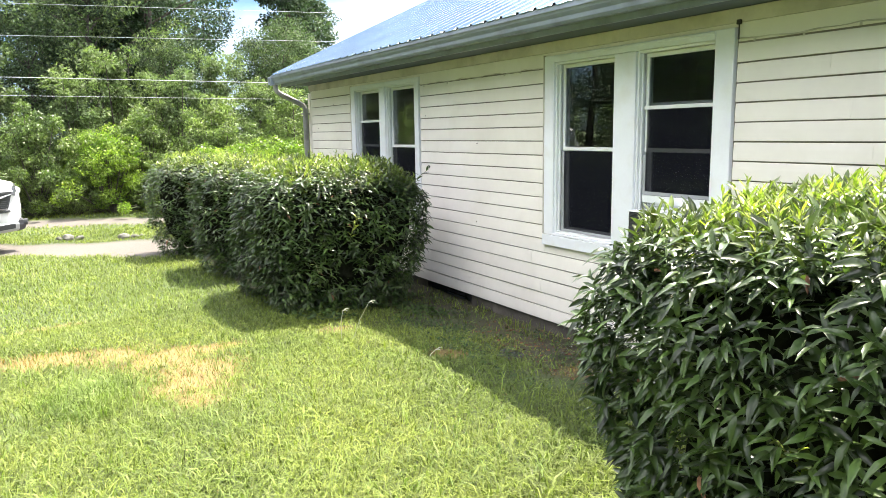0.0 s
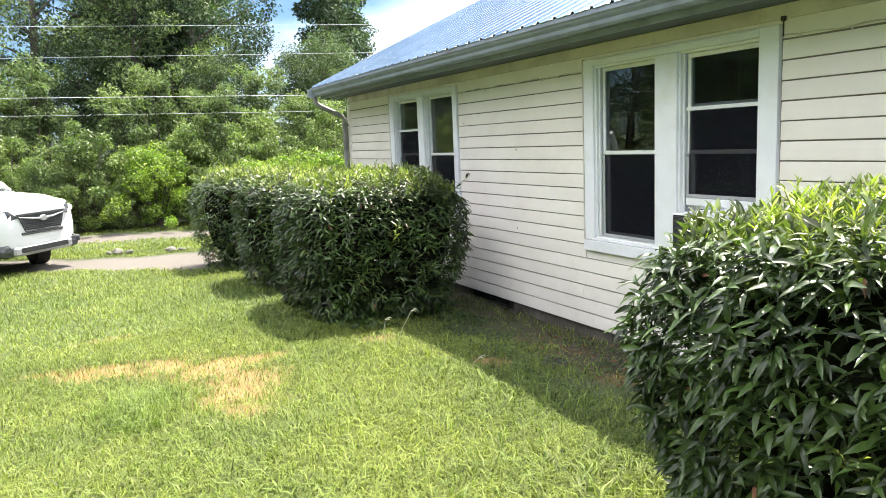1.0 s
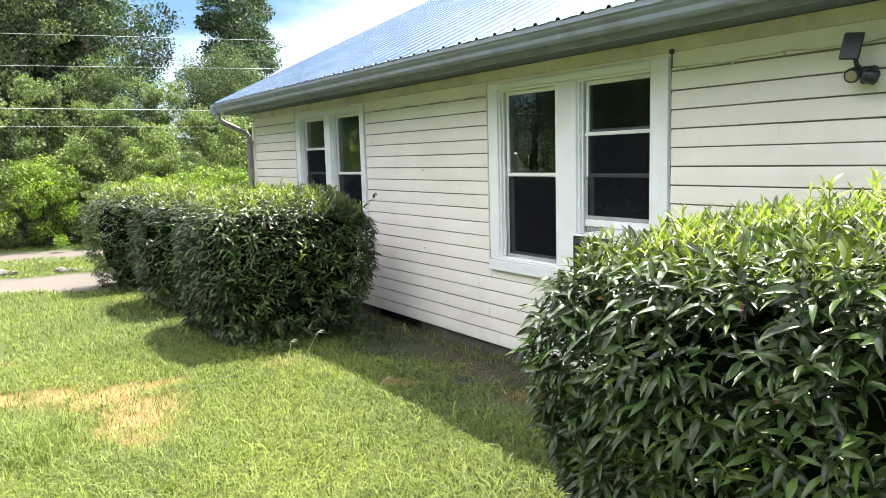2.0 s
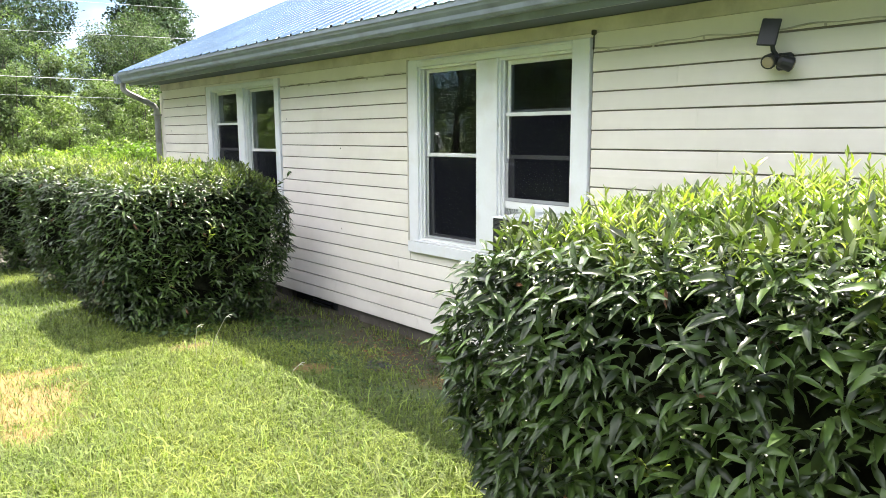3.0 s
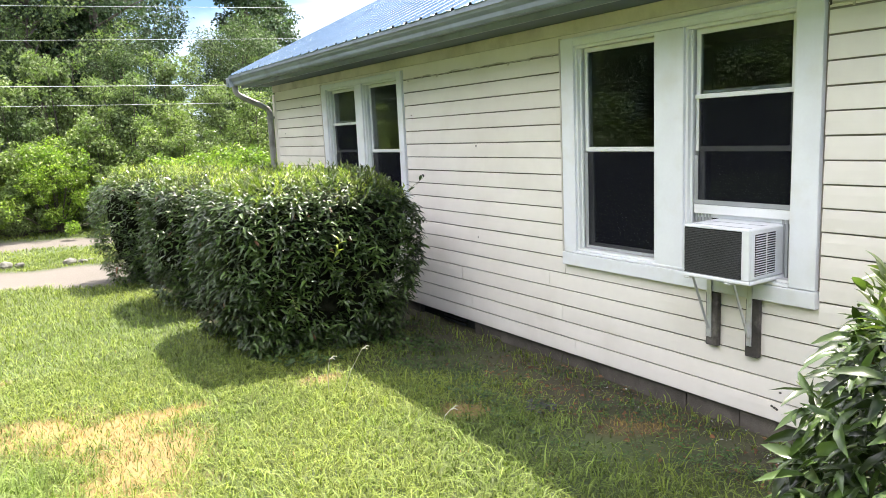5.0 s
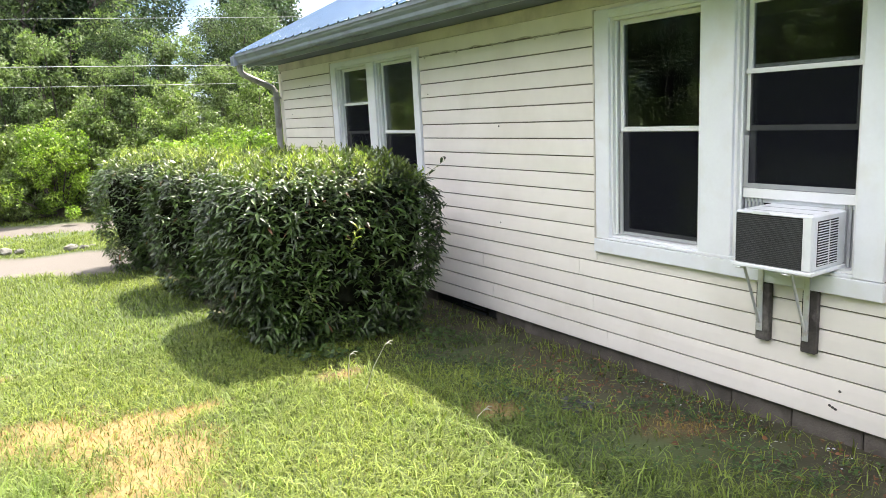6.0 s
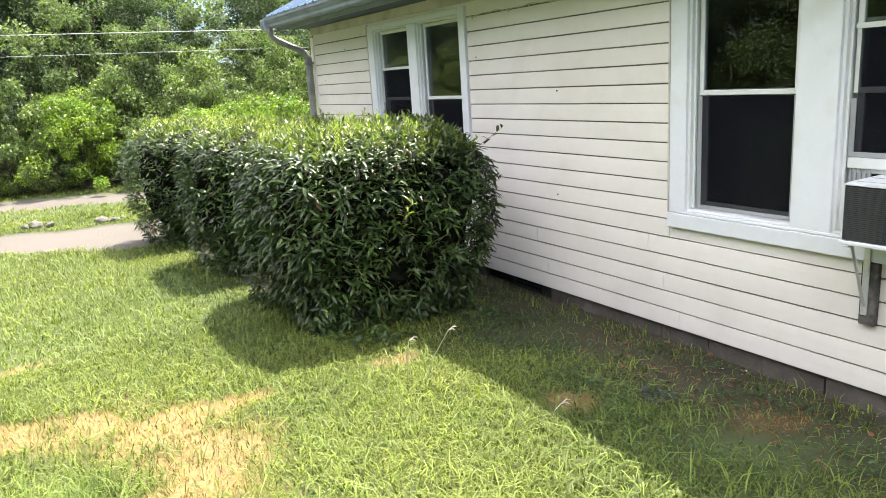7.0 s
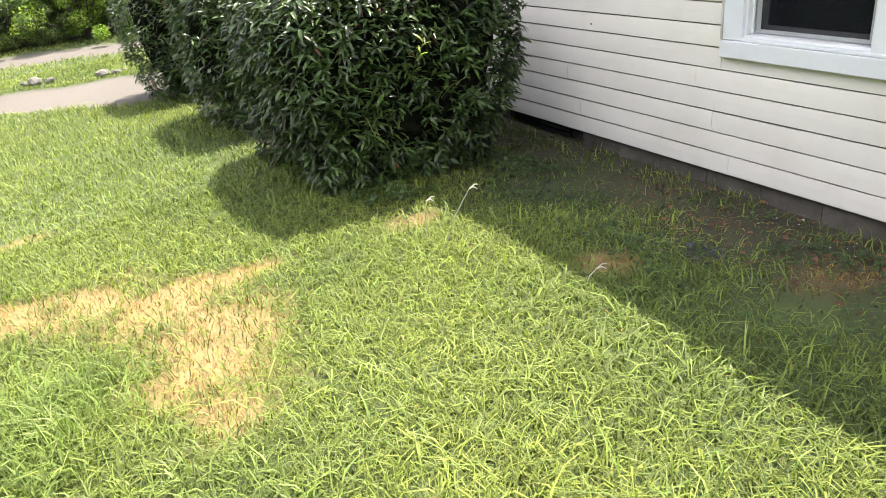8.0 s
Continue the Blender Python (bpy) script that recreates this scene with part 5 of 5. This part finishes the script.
# ---- overhead cables ----
def cable(a, b, sag, radius):
    ob = thing("overhead_cable", "thin pale overhead cable", "cable", "overhead cables along the road", at=a)
    pts = [Vector(a).lerp(Vector(b), i / 24) - Vector((0, 0, sag * 4 * (i / 24) * (1 - i / 24))) for i in range(25)]
    c = part("strand", tube(pts, radius, 5), WIRE, ob)
    c.matrix_parent_inverse = Matrix.Translation(-Vector(a))


def along(y0, z0, dydx, dzdx, radius, sag=0.0):
    cable((-45, y0 - 45 * dydx, z0 - 45 * dzdx), (40, y0 + 40 * dydx, z0 + 40 * dzdx), sag, radius)


along(17.6, 4.42, -0.17, 0.012, 0.004)
along(17.4, 3.76, -0.17, 0.010, 0.004)
along(17.0, 2.91, 0.0, 0.0, 0.0062)
along(17.0, 2.55, 0.0, -0.004, 0.0035)

# ---- stones beside the drive ----
def rock(at, size, seed):
    r = random.Random(seed)
    bm = bmesh.new()
    bmesh.ops.create_icosphere(bm, subdivisions=2, radius=1)
    for v in bm.verts:
        k = 1 + 0.28 * noise.noise(v.co * 1.6 + Vector((seed, 0, 0)))
        v.co = Vector((v.co.x * size * k * 1.3, v.co.y * size * k, v.co.z * size * k * 0.7))
    o = part("stone", bm, ROCK)
    o.location = (at[0], at[1], at[2] + size * 0.35)
    o.rotation_euler = (0, 0, r.uniform(0, 6))
    tagged(o, "small pale stone in the grass beside the drive", "stone", "stones beside the drive")


for i, (x, y, s) in enumerate([(1.55, 13.28, 0.085), (1.72, 13.24, 0.06), (1.62, 13.42, 0.05), (0.72, 13.70, 0.09), (0.90, 13.66, 0.06), (0.58, 13.78, 0.05), (1.85, 13.35, 0.04)]):
    rock((x, y, -0.02), s, i + 1)


# ---- parked car ----
def build_car(at, yaw):
    car = thing("car", "white sport utility car parked on the gravel drive", "car", at=at)
    car.rotation_euler = (0, 0, radians(yaw))
    car.scale = (1, 1, 1.09)
    L, HW = 4.6, 0.89

    # cross sections from nose (x = 0) to tail; each: x, half width low, half width at belt, belt z, roof half width, roof z, sill z
    def shell(name, rows, mat, label=""):
        bm = bmesh.new()
        rings = []
        for x, outline in rows:
            rings.append([bm.verts.new((x, y, z)) for y, z in outline])
        for a, b in zip(rings, rings[1:]):
            for i in range(len(a) - 1):
                bm.faces.new((a[i], a[i + 1], b[i + 1], b[i]))
        bm.faces.new(rings[0])
        bm.faces.new(rings[-1][::-1])
        bmesh.ops.recalc_face_normals(bm, faces=bm.faces[:])
        me_ob = part(name, bm, mat, car, label)
        for p in me_ob.data.polygons:
            p.use_smooth = True
        mod = me_ob.modifiers.new("edge", "EDGE_SPLIT")
        mod.split_angle = radians(38)
        return me_ob

    def lower(x, w, top, floor, crown=0.02):
        """Right sill, over the bonnet or belt, to the left sill."""
        half = [(w * 0.93, floor), (w, floor + 0.12), (w * 1.01, (floor + top) * 0.5), (w * 0.985, top - 0.10), (w * 0.93, top - 0.02), (w * 0.72, top + crown * 0.6), (w * 0.35, top + crown)]
        return (x, half + [(-a, b) for a, b in half[::-1]])
    arch = ((0.36, 0.28), (0.35, 0.46), (0.24, 0.64), (0.0, 0.72), (-0.24, 0.64), (-0.35, 0.46), (-0.36, 0.24))
    rows = [lower(0.02, 0.62, 0.86, 0.42), lower(-0.06, 0.76, 0.92, 0.38), lower(-0.20, 0.86, 0.985, 0.32), lower(-0.42, HW, 1.02, 0.28, 0.03)]
    rows += [lower(-0.80 + d, HW, 1.06 - 0.09 * d, f, 0.05) for d, f in arch]
    rows += [lower(-1.9, HW, 1.12, 0.22), lower(-2.8, HW, 1.13, 0.22)]
    rows += [lower(-3.56 + d, HW, 1.13, f) for d, f in arch]
    rows += [lower(-4.1, HW, 1.14, 0.27), lower(-4.45, HW * 0.96, 1.12, 0.34), lower(-4.58, HW * 0.9, 1.02, 0.45)]
    shell("body", rows, CAR_PAINT)

    def upper(x, w, z0, z1, r):
        half = [(w, z0), (w * 0.95, z0 + (z1 - z0) * 0.45), (r, z1 - 0.05), (r * 0.85, z1), (r * 0.4, z1 + 0.015)]
        return (x, half + [(-a, b) for a, b in half[::-1]])
    shell("cabin_glass", [upper(-1.18, 0.80, 1.10, 1.16, 0.70), upper(-1.62, 0.81, 1.11, 1.46, 0.66), upper(-2.02, 0.82, 1.12, 1.62, 0.64), upper(-3.2, 0.82, 1.13, 1.64, 0.64), upper(-4.0, 0.80, 1.13, 1.58, 0.62), upper(-4.42, 0.74, 1.12, 1.2, 0.60)], CAR_GLASS, "dark car windows")
    shell("roof_panel", [upper(-1.90, 0.66, 1.59, 1.625, 0.62), upper(-2.1, 0.675, 1.61, 1.66, 0.645), upper(-3.2, 0.68, 1.62, 1.685, 0.65), upper(-4.05, 0.66, 1.57, 1.62, 0.62)], CAR_PAINT)
    for s in (1, -1):
        part("pillar", tube([(-1.20, s * 0.79, 1.11), (-1.62, s * 0.745, 1.42), (-1.95, s * 0.655, 1.62)], 0.04, 6), CAR_PAINT, car)
        part("pillar", tube([(-2.75, s * 0.83, 1.12), (-2.80, s * 0.66, 1.64)], 0.045, 6), CAR_PLASTIC, car)
        part("pillar", tube([(-4.40, s * 0.76, 1.12), (-4.05, s * 0.64, 1.60)], 0.07, 6), CAR_PAINT, car)
        part("roof_rail", tube([(-2.0, s * 0.60, 1.66), (-2.2, s * 0.60, 1.72), (-3.9, s * 0.59, 1.71), (-4.05, s * 0.58, 1.64)], 0.018, 6), CAR_PLASTIC, car)
        mirror = part("door_mirror", boxes((-1.62, -1.50, min(s * 0.90, s * 1.06), max(s * 0.90, s * 1.06), 1.10, 1.24), bevel=0.03), CAR_PAINT, car)
    # nose: grille, lamps, bumper
    def trapeze(x0, x1, top, foot, z0, z1, inset=0.0):
        """Upright plate that narrows downwards."""
        bm = bmesh.new()
        rings = []
        for x, k in ((x0, 0.0), (x1, inset)):
            rings.append([bm.verts.new((x, y, z)) for y, z in ((-foot + k, z0 + k), (foot - k, z0 + k), (top - 0.05 - k, z1 - 0.06), (top - k, z1 - k), (-top + k, z1 - k), (-top + 0.05 + k, z1 - 0.06))])
        a, b = rings
        for i in range(6):
            bm.faces.new((a[i], a[(i + 1) % 6], b[(i + 1) % 6], b[i]))
        bm.faces.new(b)
        bm.faces.new(a[::-1])
        bmesh.ops.recalc_face_normals(bm, faces=bm.faces[:])
        return bm
    grille = part("grille", trapeze(-0.02, 0.040, 0.50, 0.36, 0.61, 0.86, 0.012), BLACK, car, "black mesh grille with a silver wing bar")
    part("surround", tube([(0.040, -0.49, 0.85), (0.043, -0.44, 0.79), (0.043, -0.355, 0.615), (0.045, 0.355, 0.615), (0.043, 0.44, 0.79), (0.040, 0.49, 0.85)], 0.009, 6), CAR_PLASTIC, grille)
    part("bar", tube([(0.040, -0.47, 0.815), (0.052, -0.20, 0.775), (0.056, 0, 0.765), (0.052, 0.20, 0.775), (0.040, 0.47, 0.815)], [0.008, 0.016, 0.02, 0.016, 0.008], 6), SILVER, grille)
    for i in range(5):
        z = 0.642 + 0.026 * i if i < 4 else 0.828
        w = 0.345 + 0.42 * (z - 0.61)
        part("slat", boxes((0.041, 0.048, -w, w, z, z + 0.009)), CAR_PLASTIC, grille)
    bm = bmesh.new()
    bmesh.ops.create_cone(bm, cap_ends=True, segments=20, radius1=0.06, radius2=0.048, depth=0.02, matrix=Matrix.Translation((0.070, 0, 0.768)) @ Matrix.Diagonal((1, 1.35, 0.72, 1)) @ Matrix.Rotation(math.pi / 2, 4, "Y"))
    part("badge", bm, SILVER, grille)
    part("lower_intake", boxes((0.012, 0.040, -0.42, 0.42, 0.565, 0.598), bevel=0.005), CAR_PLASTIC, car)
    bump = part("bumper", boxes((-0.10, 0.045, -0.60, 0.60, 0.29, 0.42), bevel=0.03), SILVER, car, "grey lower bumper")
    part("intake", boxes((0.046, 0.052, -0.48, 0.48, 0.33, 0.40), bevel=0.002), BLACK, bump)
    for s in (1, -1):
        bm = tube([(-0.10, s * 0.60, 0.36), (-0.02, s * 0.66, 0.37), (-0.22, s * 0.85, 0.40)], [0.09, 0.09, 0.08], 8)
        fogs = part("fog_surround", bm, CAR_PLASTIC, car)
        c, d = Vector((0.02, s * 0.70, 0.40)), Vector((0.8, s * 0.5, 0)).normalized()
        part("fog_lamp", tube([c, c + d * 0.05, c + d * 0.055], [0.045, 0.045, 0.03], 12), AC_GRILLE, fogs)
        lampb = bmesh.new()
        outline = [(0.02, 0.47, 0.80), (-0.03, 0.62, 0.76), (-0.20, 0.835, 0.80), (-0.36, 0.885, 0.92), (-0.20, 0.80, 0.945), (-0.02, 0.58, 0.90)]
        a = [lampb.verts.new((x + 0.030, s * (y + 0.018), z + 0.006)) for x, y, z in outline]
        b = [lampb.verts.new((x - 0.06, s * (y - 0.05), z)) for x, y, z in outline]
        lampb.faces.new(a)
        lampb.faces.new(b[::-1])
        for i in range(6):
            lampb.faces.new((a[i], b[i], b[(i + 1) % 6], a[(i + 1) % 6]))
        bmesh.ops.recalc_face_normals(lampb, faces=lampb.faces[:])
        hl = part("headlight", lampb, HEADLAMP, car, "clear wrap-round headlight")
        bm = bmesh.new()
        bmesh.ops.create_uvsphere(bm, u_segments=12, v_segments=8, radius=0.05, matrix=Matrix.Translation((-0.03, s * 0.68, 0.86)))
        part("bulb", bm, LAMP_GLASS, hl)
    # wheels
    for x in (-0.80, -3.56):
        for s in (1, -1):
            c = Vector((x, s * 0.775, 0.33))
            ax = Vector((math.sin(radians(30)), math.cos(radians(30)), 0)) if x > -2 else Vector((0, 1, 0))
            tyre = part("tyre", tube([c - ax * 0.11, c - ax * 0.10, c + ax * 0.10, c + ax * 0.11], [0.30, 0.33, 0.33, 0.30], 28), TYRE, car)
            part("rim", tube([c + ax * s * 0.10, c + ax * s * 0.113, c + ax * s * 0.118], [0.225, 0.22, 0.10], 20), SILVER, tyre)
            arch = bmesh.new()
            pts = [(x + 0.40 * math.cos(a), s * 0.885, 0.34 + 0.40 * math.sin(a)) for a in np.linspace(-0.2, math.pi + 0.2, 13)]
            tube(pts, 0.035, 6, arch)
            part("wheel_arch", arch, CAR_PLASTIC, car)
    part("underbody", boxes((-4.3, -0.15, -0.60, 0.60, 0.27, 0.38)), CAR_PLASTIC, car)
    return car


build_car((-0.36, 12.45, -0.03), -39)
